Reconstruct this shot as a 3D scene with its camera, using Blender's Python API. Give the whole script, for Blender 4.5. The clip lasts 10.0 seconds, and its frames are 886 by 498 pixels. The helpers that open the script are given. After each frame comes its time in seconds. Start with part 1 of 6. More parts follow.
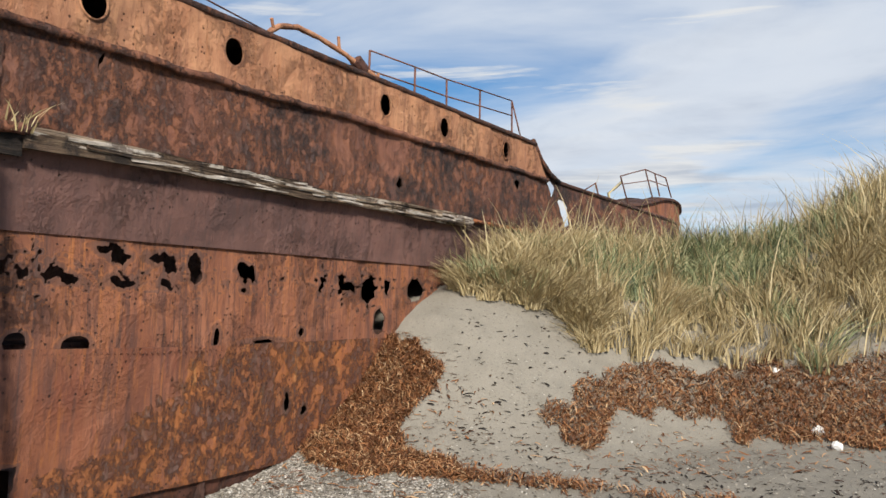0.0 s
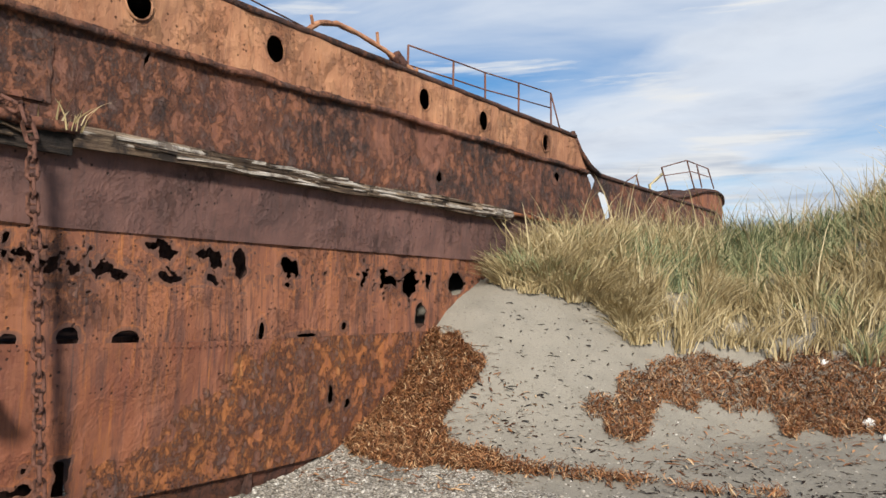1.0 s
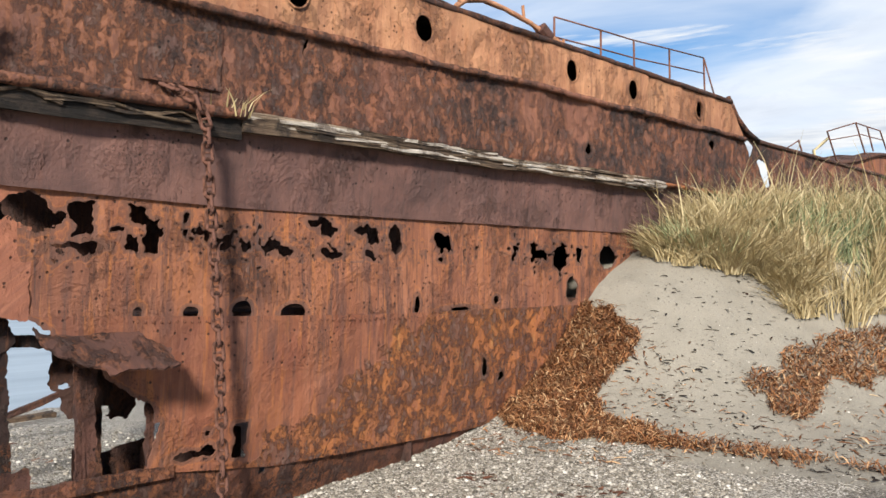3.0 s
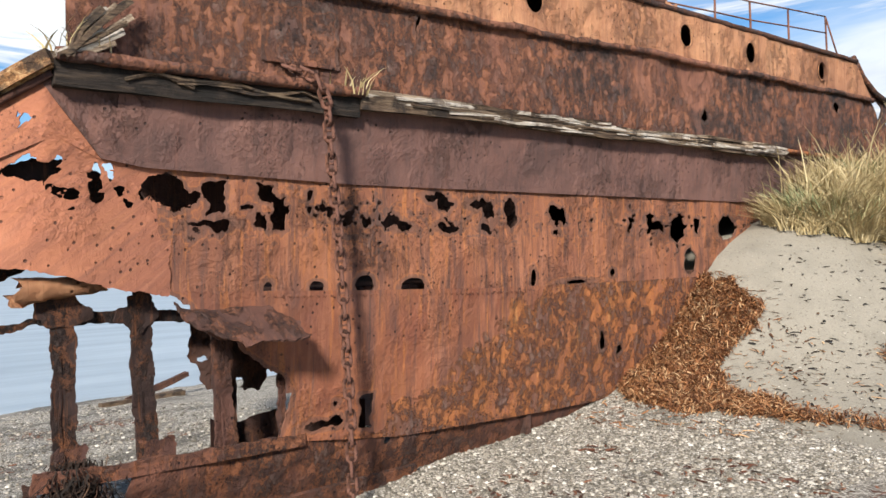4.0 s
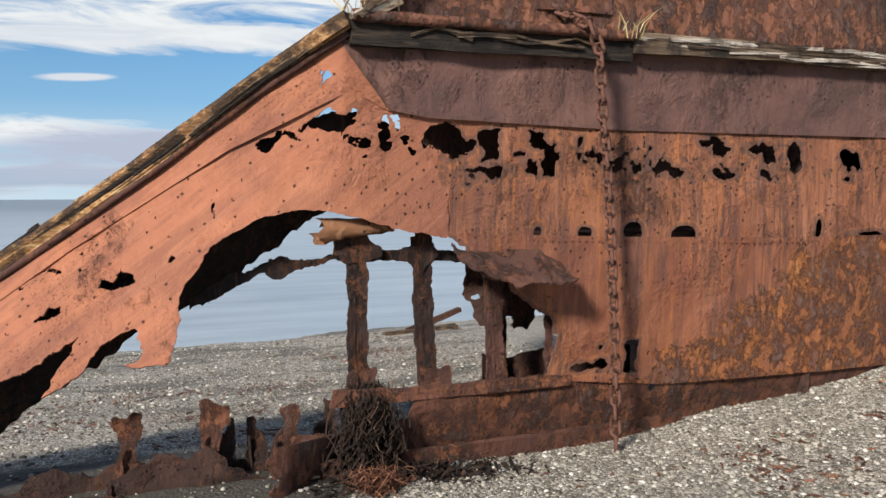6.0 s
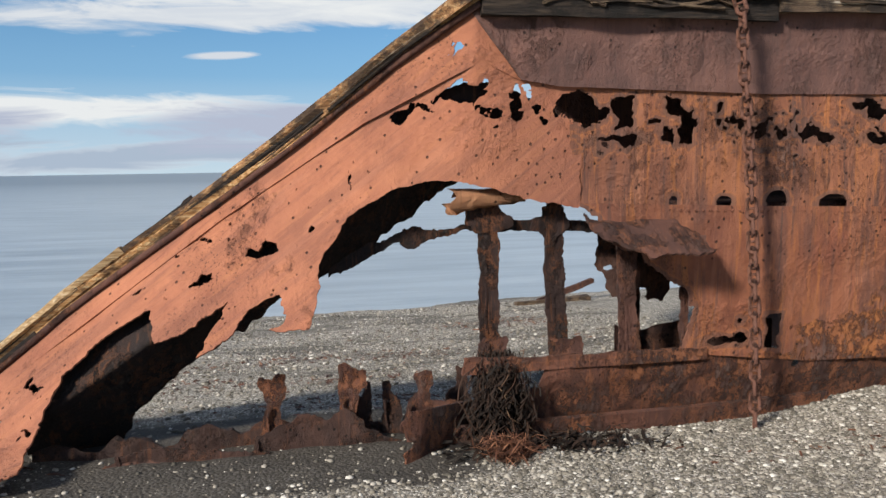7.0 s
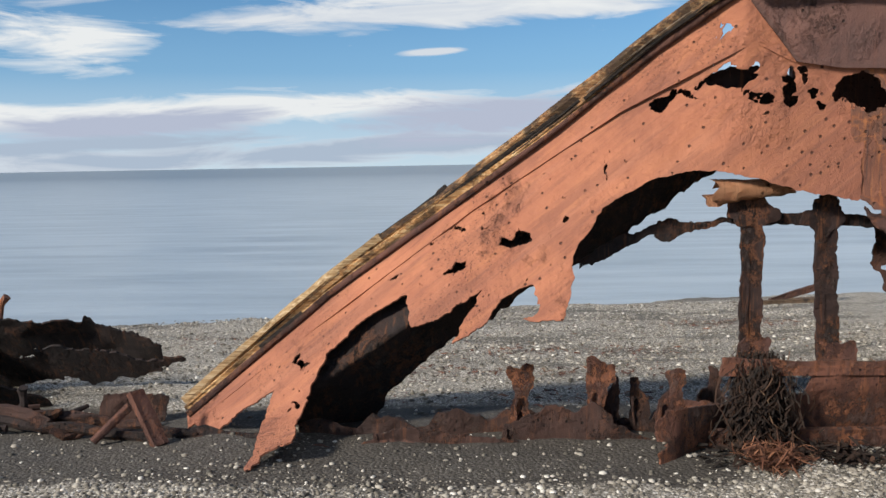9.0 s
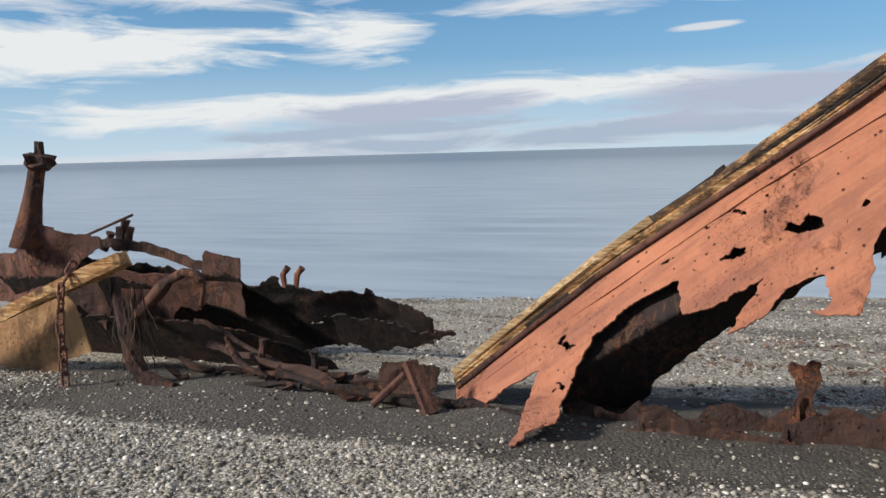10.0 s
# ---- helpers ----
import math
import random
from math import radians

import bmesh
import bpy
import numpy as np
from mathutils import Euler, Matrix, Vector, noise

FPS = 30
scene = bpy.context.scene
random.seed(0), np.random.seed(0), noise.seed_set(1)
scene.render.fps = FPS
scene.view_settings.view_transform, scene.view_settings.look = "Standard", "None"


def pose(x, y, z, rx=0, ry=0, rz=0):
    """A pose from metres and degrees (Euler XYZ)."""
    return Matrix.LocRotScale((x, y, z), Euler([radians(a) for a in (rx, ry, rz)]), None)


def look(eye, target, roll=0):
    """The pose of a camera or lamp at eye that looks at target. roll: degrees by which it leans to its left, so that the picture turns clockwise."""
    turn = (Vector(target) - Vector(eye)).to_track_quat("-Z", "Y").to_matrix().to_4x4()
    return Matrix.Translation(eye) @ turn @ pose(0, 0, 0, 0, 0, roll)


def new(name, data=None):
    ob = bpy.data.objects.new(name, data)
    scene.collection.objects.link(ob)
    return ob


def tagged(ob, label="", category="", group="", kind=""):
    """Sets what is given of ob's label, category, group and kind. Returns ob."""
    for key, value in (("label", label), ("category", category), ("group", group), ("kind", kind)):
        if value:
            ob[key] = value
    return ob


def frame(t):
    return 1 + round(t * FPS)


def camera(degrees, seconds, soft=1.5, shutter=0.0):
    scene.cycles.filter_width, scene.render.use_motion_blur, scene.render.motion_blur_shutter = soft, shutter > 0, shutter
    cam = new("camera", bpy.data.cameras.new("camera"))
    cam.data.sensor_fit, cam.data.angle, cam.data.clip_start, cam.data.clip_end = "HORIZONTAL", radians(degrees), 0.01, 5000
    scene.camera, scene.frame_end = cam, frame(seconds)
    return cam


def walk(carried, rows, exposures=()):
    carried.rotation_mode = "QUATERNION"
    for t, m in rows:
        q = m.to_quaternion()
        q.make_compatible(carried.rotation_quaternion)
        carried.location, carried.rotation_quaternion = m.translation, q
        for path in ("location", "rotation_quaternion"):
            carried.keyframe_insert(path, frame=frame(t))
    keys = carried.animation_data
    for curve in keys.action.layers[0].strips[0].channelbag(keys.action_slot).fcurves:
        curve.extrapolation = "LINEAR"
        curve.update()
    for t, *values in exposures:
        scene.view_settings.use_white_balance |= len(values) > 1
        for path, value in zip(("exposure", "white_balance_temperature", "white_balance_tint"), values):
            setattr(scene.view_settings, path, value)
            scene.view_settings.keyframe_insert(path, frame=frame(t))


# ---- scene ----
cam = camera(56.5, 10.0)
PATH = [
    (0, (3.603, 2.218, 2.189), (2.221, 4.591, 2.346), 1.6),
    (0.5, (3.597, 2.208, 2.177), (2.159, 4.547, 2.333), 1.3),
    (1, (3.593, 2.197, 2.164), (2.101, 4.502, 2.303), 1.1),
    (1.5, (3.596, 2.183, 2.146), (2.020, 4.434, 2.260), 1.0),
    (2, (3.593, 2.179, 2.141), (1.926, 4.366, 2.234), 0.8),
    (2.5, (3.600, 2.163, 2.138), (1.827, 4.265, 2.216), 0.6),
    (4, (3.501, 2.028, 2.028), (1.393, 3.794, 2.036), -1.0),
    (4.5, (3.487, 1.963, 2.007), (1.247, 3.558, 1.974), -1.8),
    (5, (3.493, 1.919, 2.027), (1.159, 3.374, 1.952), -1.3),
    (5.5, (3.546, 1.944, 2.039), (1.090, 3.176, 1.917), -0.6),
    (6, (3.596, 1.959, 2.053), (1.042, 2.966, 1.880), -0.3),
    (6.2, (3.637, 1.958, 2.064), (1.053, 2.879, 1.869), -0.2),
    (7.3, (3.616, 1.954, 2.050), (0.925, 2.437, 1.763), -0.8),
    (7.5, (3.607, 1.932, 2.049), (0.908, 2.362, 1.750), -0.4),
    (8, (3.578, 1.862, 2.046), (0.866, 2.190, 1.734), 0.0),
    (8.5, (3.554, 1.734, 2.046), (0.831, 1.961, 1.746), -0.2),
    (9, (3.532, 1.607, 2.039), (0.797, 1.528, 1.759), -1.0),
    (9.5, (3.526, 1.550, 2.021), (0.833, 1.074, 1.722), -1.2),
    (10, (3.490, 1.554, 2.030), (0.920, 0.627, 1.710), -1.6),
]
EXPOSURES = [(0.0, 0.22), (1.5, 0.36), (2.5, 0.48), (4.0, 0.66), (4.5, 0.64), (5.5, 0.42), (6.5, 0.28), (7.5, 0.24), (8.5, 0.26), (10.0, 0.24)]
walk(cam, [(t, look(eye, target, roll)) for t, eye, target, roll in PATH], EXPOSURES)

# ---- sky and sun ----
SUN_FROM = Vector((0.55, -0.70, 0.52)).normalized()


def build_world():
    world = bpy.data.worlds.new("sky")
    scene.world = world
    world.use_nodes = True
    nt = world.node_tree
    n, l = nt.nodes, nt.links
    bg = n["Background"]
    sky = n.new("ShaderNodeTexSky")
    sky.sky_type, sky.sun_disc = "NISHITA", False
    sky.sun_elevation = math.asin(SUN_FROM.z)
    sky.sun_rotation = math.atan2(SUN_FROM.x, SUN_FROM.y)
    sky.air_density, sky.dust_density, sky.ozone_density = 1.0, 0.0, 4.0
    # clouds lie on a flat layer overhead: direction divided by its height
    tc = n.new("ShaderNodeTexCoord")
    sep = n.new("ShaderNodeSeparateXYZ")
    l.new(tc.outputs["Generated"], sep.inputs[0])
    up = n.new("ShaderNodeMath"); up.operation = "MAXIMUM"; up.inputs[1].default_value = 0.0
    l.new(sep.outputs["Z"], up.inputs[0])
    add = n.new("ShaderNodeMath"); add.operation = "ADD"; add.inputs[1].default_value = 0.20
    l.new(up.outputs[0], add.inputs[0])
    div = n.new("ShaderNodeVectorMath"); div.operation = "DIVIDE"
    comb = n.new("ShaderNodeCombineXYZ")
    for i in range(3):
        l.new(add.outputs[0], comb.inputs[i])
    l.new(tc.outputs["Generated"], div.inputs[0]); l.new(comb.outputs[0], div.inputs[1])
    def noise_on(vec, scale, stretch, shift, detail, rough, distort):
        mp = n.new("ShaderNodeMapping")
        mp.inputs["Scale"].default_value, mp.inputs["Location"].default_value = stretch, shift
        mp.inputs["Rotation"].default_value = (0, 0, radians(-12))
        l.new(vec, mp.inputs["Vector"])
        t = n.new("ShaderNodeTexNoise")
        t.inputs["Scale"].default_value, t.inputs["Detail"].default_value = scale, detail
        t.inputs["Roughness"].default_value, t.inputs["Distortion"].default_value = rough, distort
        l.new(mp.outputs[0], t.inputs["Vector"])
        return t.outputs["Fac"]

    def ramp_of(fac, stops):
        r = n.new("ShaderNodeValToRGB")
        while len(r.color_ramp.elements) < len(stops):
            r.color_ramp.elements.new(0.5)
        for e, (p, c) in zip(r.color_ramp.elements, stops):
            e.position, e.color = p, (*c, 1)
        l.new(fac, r.inputs[0])
        return r.outputs[0]

    def mixed(fac, ca, cb):
        x = n.new("ShaderNodeMix")
        x.data_type = "RGBA"
        l.new(fac, x.inputs["Factor"])
        for sock, v in ((x.inputs["A"], ca), (x.inputs["B"], cb)):
            if isinstance(v, tuple):
                sock.default_value = (*v, 1)
            else:
                l.new(v, sock)
        return x.outputs["Result"]

    def calc(op, p, q):
        x = n.new("ShaderNodeMath")
        x.operation = op
        for sock, v in zip(x.inputs, (p, q)):
            if isinstance(v, (int, float)):
                sock.default_value = v
            else:
                l.new(v, sock)
        return x.outputs[0]

    k0, k1 = (0, 0, 0), (1, 1, 1)
    hs = n.new("ShaderNodeHueSaturation")
    hs.inputs["Saturation"].default_value, hs.inputs["Value"].default_value = 1.22, 0.66
    l.new(sky.outputs[0], hs.inputs["Color"])
    clear = mixed(ramp_of(up.outputs[0], [(0.0, k1), (0.16, k0)]), hs.outputs[0], (3.1, 4.3, 5.2))
    # high broken cloud
    high = noise_on(div.outputs[0], 1.1, (0.62, 1.0, 0.0), (3.1, 1.7, 0), 9, 0.52, 0.6)
    body = ramp_of(high, [(0.49, k0), (0.57, (0.75, 0.75, 0.75)), (0.68, k1)])
    tone = ramp_of(noise_on(div.outputs[0], 2.6, (0.6, 1.0, 0.0), (3.0, 1.62, 0), 6, 0.6, 0.3), [(0.38, (2.9, 3.2, 3.8)), (0.56, (5.0, 5.2, 5.5))])
    sky_col = mixed(body, clear, tone)
    veil = calc("MULTIPLY", ramp_of(sep.outputs["Y"], [(0.30, k0), (0.62, k1)]), ramp_of(noise_on(div.outputs[0], 1.7, (0.5, 1.1, 0), (1.2, 6.7, 0), 7, 0.55, 0.5), [(0.34, k0), (0.60, (0.85, 0.85, 0.85))]))
    sky_col = mixed(veil, sky_col, (4.5, 4.9, 5.5))
    # long banks low over the sea, grey below and white above
    low = noise_on(tc.outputs["Generated"], 1.0, (2.2, 2.2, 21.0), (0.4, 0.9, 0.35), 8, 0.55, 0.3)
    lift = ramp_of(sep.outputs["Z"], [(0.015, k0), (0.05, k1), (0.12, (0.85, 0.85, 0.85)), (0.19, k0)])
    bank = ramp_of(calc("ADD", low, calc("MULTIPLY", lift, 0.16)), [(0.60, k0), (0.66, k1)])
    bank_tone = ramp_of(calc("ADD", noise_on(tc.outputs["Generated"], 1.4, (2.0, 2.0, 26.0), (5.4, 2.9, 0.1), 6, 0.55, 0.2), calc("MULTIPLY", sep.outputs["Z"], 0.9)), [(0.48, (2.5, 2.95, 3.7)), (0.62, (5.1, 5.2, 5.3))])
    sky_col = mixed(bank, sky_col, bank_tone)
    # the cloud bars and lenses that stand over the sea: azimuth from the seaward line, height, half sizes, tone
    azi = calc("ARCTAN2", sep.outputs["Y"], calc("MULTIPLY", sep.outputs["X"], -1.0))
    rise = calc("SUBTRACT", sep.outputs["Z"], calc("MULTIPLY", azi, 0.04))
    fray = calc("MULTIPLY", calc("SUBTRACT", noise_on(tc.outputs["Generated"], 1.0, (7.0, 7.0, 46.0), (1.3, 0.2, 0.7), 9, 0.6, 0.5), 0.5), 2.6)
    at_sky = n.new("ShaderNodeCombineXYZ")
    l.new(azi, at_sky.inputs[0]); l.new(rise, at_sky.inputs[1])
    sea_side = ramp_of(calc("ADD", calc("MULTIPLY", azi, 0.159), 0.5), [(0.30, k0), (0.34, k1), (0.535, k1), (0.58, k0)])
    over_sea = mixed(ramp_of(up.outputs[0], [(0.0, k1), (0.11, k0)]), mixed(ramp_of(up.outputs[0], [(0.0, k1), (0.22, k0)]), hs.outputs[0], (1.35, 2.75, 4.6)), (3.6, 4.5, 5.1))
    white, pearl, lilac, slate = (5.3, 5.45, 5.5), (4.3, 4.6, 5.0), (3.0, 3.3, 4.1), (2.7, 3.25, 4.0)
    for az, el, ra, re, cloud in ((-0.22, 0.026, 0.75, 0.017, pearl), (-0.18, 0.026, 0.42, 0.015, slate), (-0.36, 0.077, 0.52, 0.019, white), (-0.385, 0.066, 0.17, 0.017, lilac), (0.04, 0.055, 0.19, 0.028, lilac), (-0.42, 0.045, 0.20, 0.009, slate),
                                  (-0.76, 0.150, 0.24, 0.033, white), (-0.44, 0.155, 0.10, 0.028, white), (-0.65, 0.215, 0.36, 0.026, pearl), (0.03, 0.180, 0.38, 0.020, pearl), (-0.035, 0.134, 0.035, 0.004, pearl), (0.15, 0.255, 0.5, 0.08, white)):
        mp = n.new("ShaderNodeMapping")
        mp.inputs["Scale"].default_value, mp.inputs["Location"].default_value = (1 / ra, 1 / re, 1), (-az / ra, -el / re, 0)
        l.new(at_sky.outputs[0], mp.inputs["Vector"])
        far_off = n.new("ShaderNodeVectorMath"); far_off.operation = "LENGTH"
        l.new(mp.outputs[0], far_off.inputs[0])
        over_sea = mixed(ramp_of(calc("ADD", calc("MULTIPLY", far_off.outputs["Value"], 0.5), calc("MULTIPLY", fray, 0.5)), [(0.26, k1), (0.56, k0)]), over_sea, cloud)
    sky_col = mixed(sea_side, sky_col, over_sea)
    l.new(sky_col, bg.inputs[0])
    bg.inputs[1].default_value = 0.13


build_world()
sun_data = bpy.data.lights.new("sun", "SUN")
sun_data.energy, sun_data.angle, sun_data.color = 5.0, radians(8.0), (1.0, 0.93, 0.84)
sun = new("sun", sun_data)
sun.matrix_world = look(SUN_FROM * 50, (0, 0, 0))


# ---- materials ----
class Mat:
    """Small node-building helper."""

    def __init__(self, name, roughness=0.8, metallic=0.0):
        self.m = bpy.data.materials.new(name)
        self.m.use_nodes = True
        self.n, self.l = self.m.node_tree.nodes, self.m.node_tree.links
        self.b = self.n["Principled BSDF"]
        self.b.inputs["Roughness"].default_value = roughness
        self.b.inputs["Metallic"].default_value = metallic
        self.b.inputs["Specular IOR Level"].default_value = 0.3
        self.tc = self.n.new("ShaderNodeTexCoord")

    def noise(self, scale, detail=6, rough=0.6, stretch=(1, 1, 1), distort=0.0, shift=(0, 0, 0), turn=0.0):
        mp = self.n.new("ShaderNodeMapping")
        mp.inputs["Scale"].default_value = stretch
        mp.inputs["Location"].default_value = shift
        src = self.tc.outputs["Object"]
        if turn:
            first = self.n.new("ShaderNodeMapping")
            first.inputs["Rotation"].default_value = (radians(turn), 0, 0)
            self.l.new(src, first.inputs["Vector"])
            src = first.outputs[0]
        self.l.new(src, mp.inputs["Vector"])
        t = self.n.new("ShaderNodeTexNoise")
        t.inputs["Scale"].default_value = scale
        t.inputs["Detail"].default_value = detail
        t.inputs["Roughness"].default_value = rough
        t.inputs["Distortion"].default_value = distort
        self.l.new(mp.outputs[0], t.inputs["Vector"])
        return t.outputs["Fac"]

    def voronoi(self, scale, stretch=(1, 1, 1), feature="F1"):
        mp = self.n.new("ShaderNodeMapping")
        mp.inputs["Scale"].default_value = stretch
        self.l.new(self.tc.outputs["Object"], mp.inputs["Vector"])
        t = self.n.new("ShaderNodeTexVoronoi")
        t.feature = feature
        t.inputs["Scale"].default_value = scale
        self.l.new(mp.outputs[0], t.inputs["Vector"])
        return t

    def ramp(self, fac, stops):
        r = self.n.new("ShaderNodeValToRGB")
        el = r.color_ramp.elements
        while len(el) < len(stops):
            el.new(0.5)
        for e, (p, c) in zip(el, stops):
            e.position = p
            e.color = (*c, 1) if len(c) == 3 else c
        self.l.new(fac, r.inputs[0])
        return r.outputs[0]

    def grey(self, fac, lo, hi):
        return self.ramp(fac, [(lo, (0, 0, 0)), (hi, (1, 1, 1))])

    def mix(self, fac, a, b, mode="MIX"):
        x = self.n.new("ShaderNodeMix")
        x.data_type, x.blend_type = "RGBA", mode
        for sock, v in ((x.inputs["Factor"], fac), (x.inputs["A"], a), (x.inputs["B"], b)):
            if isinstance(v, (int, float)):
                sock.default_value = v
            elif isinstance(v, tuple):
                sock.default_value = (*v, 1)
            else:
                self.l.new(v, sock)
        return x.outputs["Result"]

    def maths(self, op, a, b):
        x = self.n.new("ShaderNodeMath")
        x.operation = op
        for sock, v in zip(x.inputs, (a, b)):
            if isinstance(v, (int, float)):
                sock.default_value = v
            else:
                self.l.new(v, sock)
        return x.outputs[0]

    def colour(self, c):
        if isinstance(c, tuple):
            self.b.inputs["Base Color"].default_value = (*c, 1)
        else:
            self.l.new(c, self.b.inputs["Base Color"])

    def bump(self, height, dist, strength=1.0):
        x = self.n.new("ShaderNodeBump")
        x.inputs["Strength"].default_value = strength
        x.inputs["Distance"].default_value = dist
        self.l.new(height, x.inputs["Height"])
        self.l.new(x.outputs[0], self.b.inputs["Normal"])


def rust(name, pale, mid, dark, patch=0.5, streak=0.5, flake=0.5, patch_scale=1.6, hot=(0.44, 0.16, 0.055), low_crust=False, turn=0.0, border=0.0, stain=0.0):
    """Rusted steel: colour zones, broad and fine runs down the plate, crusts of scale with bright rims, blisters, pits,
    and a corroded border round every hole (the attribute "edge" that torn_sheet writes)."""
    pale, mid, dark = [(r, g * 1.08, b * 1.14) for r, g, b in (pale, mid, dark)]
    blend = lambda p, q, k: tuple((1 - k) * c + k * d for c, d in zip(p, q))
    m = Mat(name, 0.85, 0.0)
    fine = m.noise(22, 8, 0.75)
    broad = m.noise(1.9, 12, 0.72, (1, 1.2, 0.8), 0.1, (2, 5, 3))
    zone = m.noise(0.9, 5, 0.6, (1, 1, 1), 0.4, (11, 4, 2))
    col = m.mix(m.grey(broad, 0.38, 0.62), mid, pale)
    col = m.mix(m.maths("MULTIPLY", m.grey(fine, 0.42, 0.72), 0.4), col, tuple(min(0.9, c * 1.1) for c in pale))
    col = m.mix(m.maths("MULTIPLY", m.grey(zone, 0.44, 0.64), 0.6), col, blend(mid, dark, 0.45))
    lanes = m.noise(3.4, 9, 0.70, (1, 2.0, 0.24), 0.05, (0, 0, 0), turn)
    col = m.mix(m.maths("MULTIPLY", m.grey(lanes, 0.49, 0.58), 0.85 * streak), col, blend(mid, dark, 0.65))
    wash = m.noise(4.6, 9, 0.70, (1, 2.0, 0.18), 0.05, (7, 3, 4), turn)
    col = m.mix(m.maths("MULTIPLY", m.grey(wash, 0.53, 0.62), 0.6 * streak), col, tuple(min(0.9, 1.0 * c + 0.02) for c in pale))
    runs = m.noise(7.5, 8, 0.68, (1, 2.2, 0.15), 0.05, (3, 7, 1), turn)
    col = m.mix(m.maths("MULTIPLY", m.grey(runs, 0.55, 0.66), 0.75 * streak), col, hot)
    thin = m.noise(13, 5, 0.6, (1, 2.4, 0.10), 0.2, (8, 1, 5), turn)
    col = m.mix(m.maths("MULTIPLY", m.grey(thin, 0.57, 0.70), 0.7 * streak), col, dark)
    # crusts: sharp-edged islands within broad regions
    region = m.grey(m.noise(patch_scale, 10, 0.68, (1, 1.1, 0.8), 0.15), 0.60 - 0.26 * patch, 0.74 - 0.26 * patch)
    if low_crust:
        # scale covers the plate's lower after part, below a slanting line
        sx = m.n.new("ShaderNodeSeparateXYZ")
        m.l.new(m.tc.outputs["Object"], sx.inputs[0])
        f = m.maths("SUBTRACT", m.maths("MULTIPLY", m.maths("SUBTRACT", sx.outputs["Y"], 5.6), 0.55), m.maths("SUBTRACT", sx.outputs["Z"], 0.5))
        f = m.maths("ADD", f, m.maths("MULTIPLY", m.maths("SUBTRACT", m.noise(3.0, 7, 0.6), 0.5), 1.2))
        region = m.grey(f, 0.0, 0.06)
        glow = m.noise(4.5, 12, 0.78, (1, 1.3, 0.55), 0.0, (4, 4, 1))
        col = m.mix(m.maths("MULTIPLY", m.maths("MULTIPLY", region, m.grey(glow, 0.44, 0.62)), 0.8), col, hot)
        col = m.mix(m.maths("MULTIPLY", region, m.grey(m.noise(5.5, 12, 0.78, (1, 1.5, 0.45), 0.0, (9, 1, 6)), 0.56, 0.66)), col, (0.44, 0.22, 0.085))
    isl = m.noise(6.5, 13, 0.82, (1, 1.05, 0.8), 0.0, (5, 2, 9))
    crust = m.maths("MULTIPLY", region, m.grey(isl, 0.475, 0.545))
    rim = m.maths("MULTIPLY", region, m.ramp(isl, [(0.42, (0, 0, 0)), (0.47, (1, 1, 1)), (0.51, (0, 0, 0))]))
    col = m.mix(m.maths("MULTIPLY", rim, 0.6 * flake), col, hot)
    crust_col = m.ramp(m.noise(9, 9, 0.75, (1, 1.3, 0.6)), [(0.32, dark), (0.48, blend(mid, dark, 0.6)), (0.58, blend(dark, (0.20, 0.15, 0.125), 0.55)), (0.72, blend(mid, hot, 0.4))])
    col = m.mix(m.maths("MULTIPLY", crust, 0.3 + 0.5 * flake), col, crust_col)
    if stain:
        soot = m.noise(1.1, 12, 0.74, (1, 0.9, 1.0), 0.1, (6, 13, 4))
        col = m.mix(m.maths("MULTIPLY", m.grey(soot, 0.50, 0.60), stain), col, blend(dark, (0.03, 0.026, 0.027), 0.5))
    # corroded borders of the holes
    near = m.n.new("ShaderNodeAttribute"); near.attribute_name = "edge"
    eaten = m.maths("ADD", near.outputs["Fac"], m.maths("MULTIPLY", m.maths("SUBTRACT", m.noise(16, 6, 0.65), 0.5), 0.9))
    col = m.mix(m.maths("MULTIPLY", m.ramp(eaten, [(0.22, (0, 0, 0)), (0.38, (1, 1, 1)), (0.50, (0, 0, 0))]), 0.6 * border), col, hot)
    col = m.mix(m.maths("MULTIPLY", m.grey(eaten, 0.40, 0.75), 0.75 * border), col, blend(dark, (0.13, 0.08, 0.06), 0.5))
    # single pits, blister fields
    dot = m.voronoi(15)
    which = m.n.new("ShaderNodeSeparateColor")
    m.l.new(dot.outputs["Color"], which.inputs[0])
    single = m.maths("MULTIPLY", m.ramp(dot.outputs["Distance"], [(0.10, (1, 1, 1)), (0.17, (0, 0, 0))]), m.grey(which.outputs[0], 0.66, 0.68))
    col = m.mix(m.maths("MULTIPLY", single, 0.8), col, tuple(c * 0.4 for c in dark))
    pits = m.noise(48, 5, 0.65)
    field = m.grey(m.noise(1.5, 5, 0.6, (1, 1, 1), 0.3, (1, 8, 3)), 0.50, 0.60)
    col = m.mix(m.maths("MULTIPLY", m.maths("MULTIPLY", field, m.grey(pits, 0.56, 0.64)), 0.75), col, tuple(c * 0.5 for c in dark))
    m.colour(col)
    blister = m.maths("MULTIPLY", field, m.noise(19, 6, 0.7))
    h = m.maths("ADD", m.maths("MULTIPLY", fine, 0.22), m.maths("MULTIPLY", blister, 0.45))
    h = m.maths("ADD", h, m.maths("MULTIPLY", crust, 0.25 + 0.35 * flake))
    h = m.maths("SUBTRACT", m.maths("ADD", h, m.maths("MULTIPLY", broad, 0.3)), m.maths("MULTIPLY", single, 0.4))
    m.bump(h, 0.055, 1.0)
    return m.m


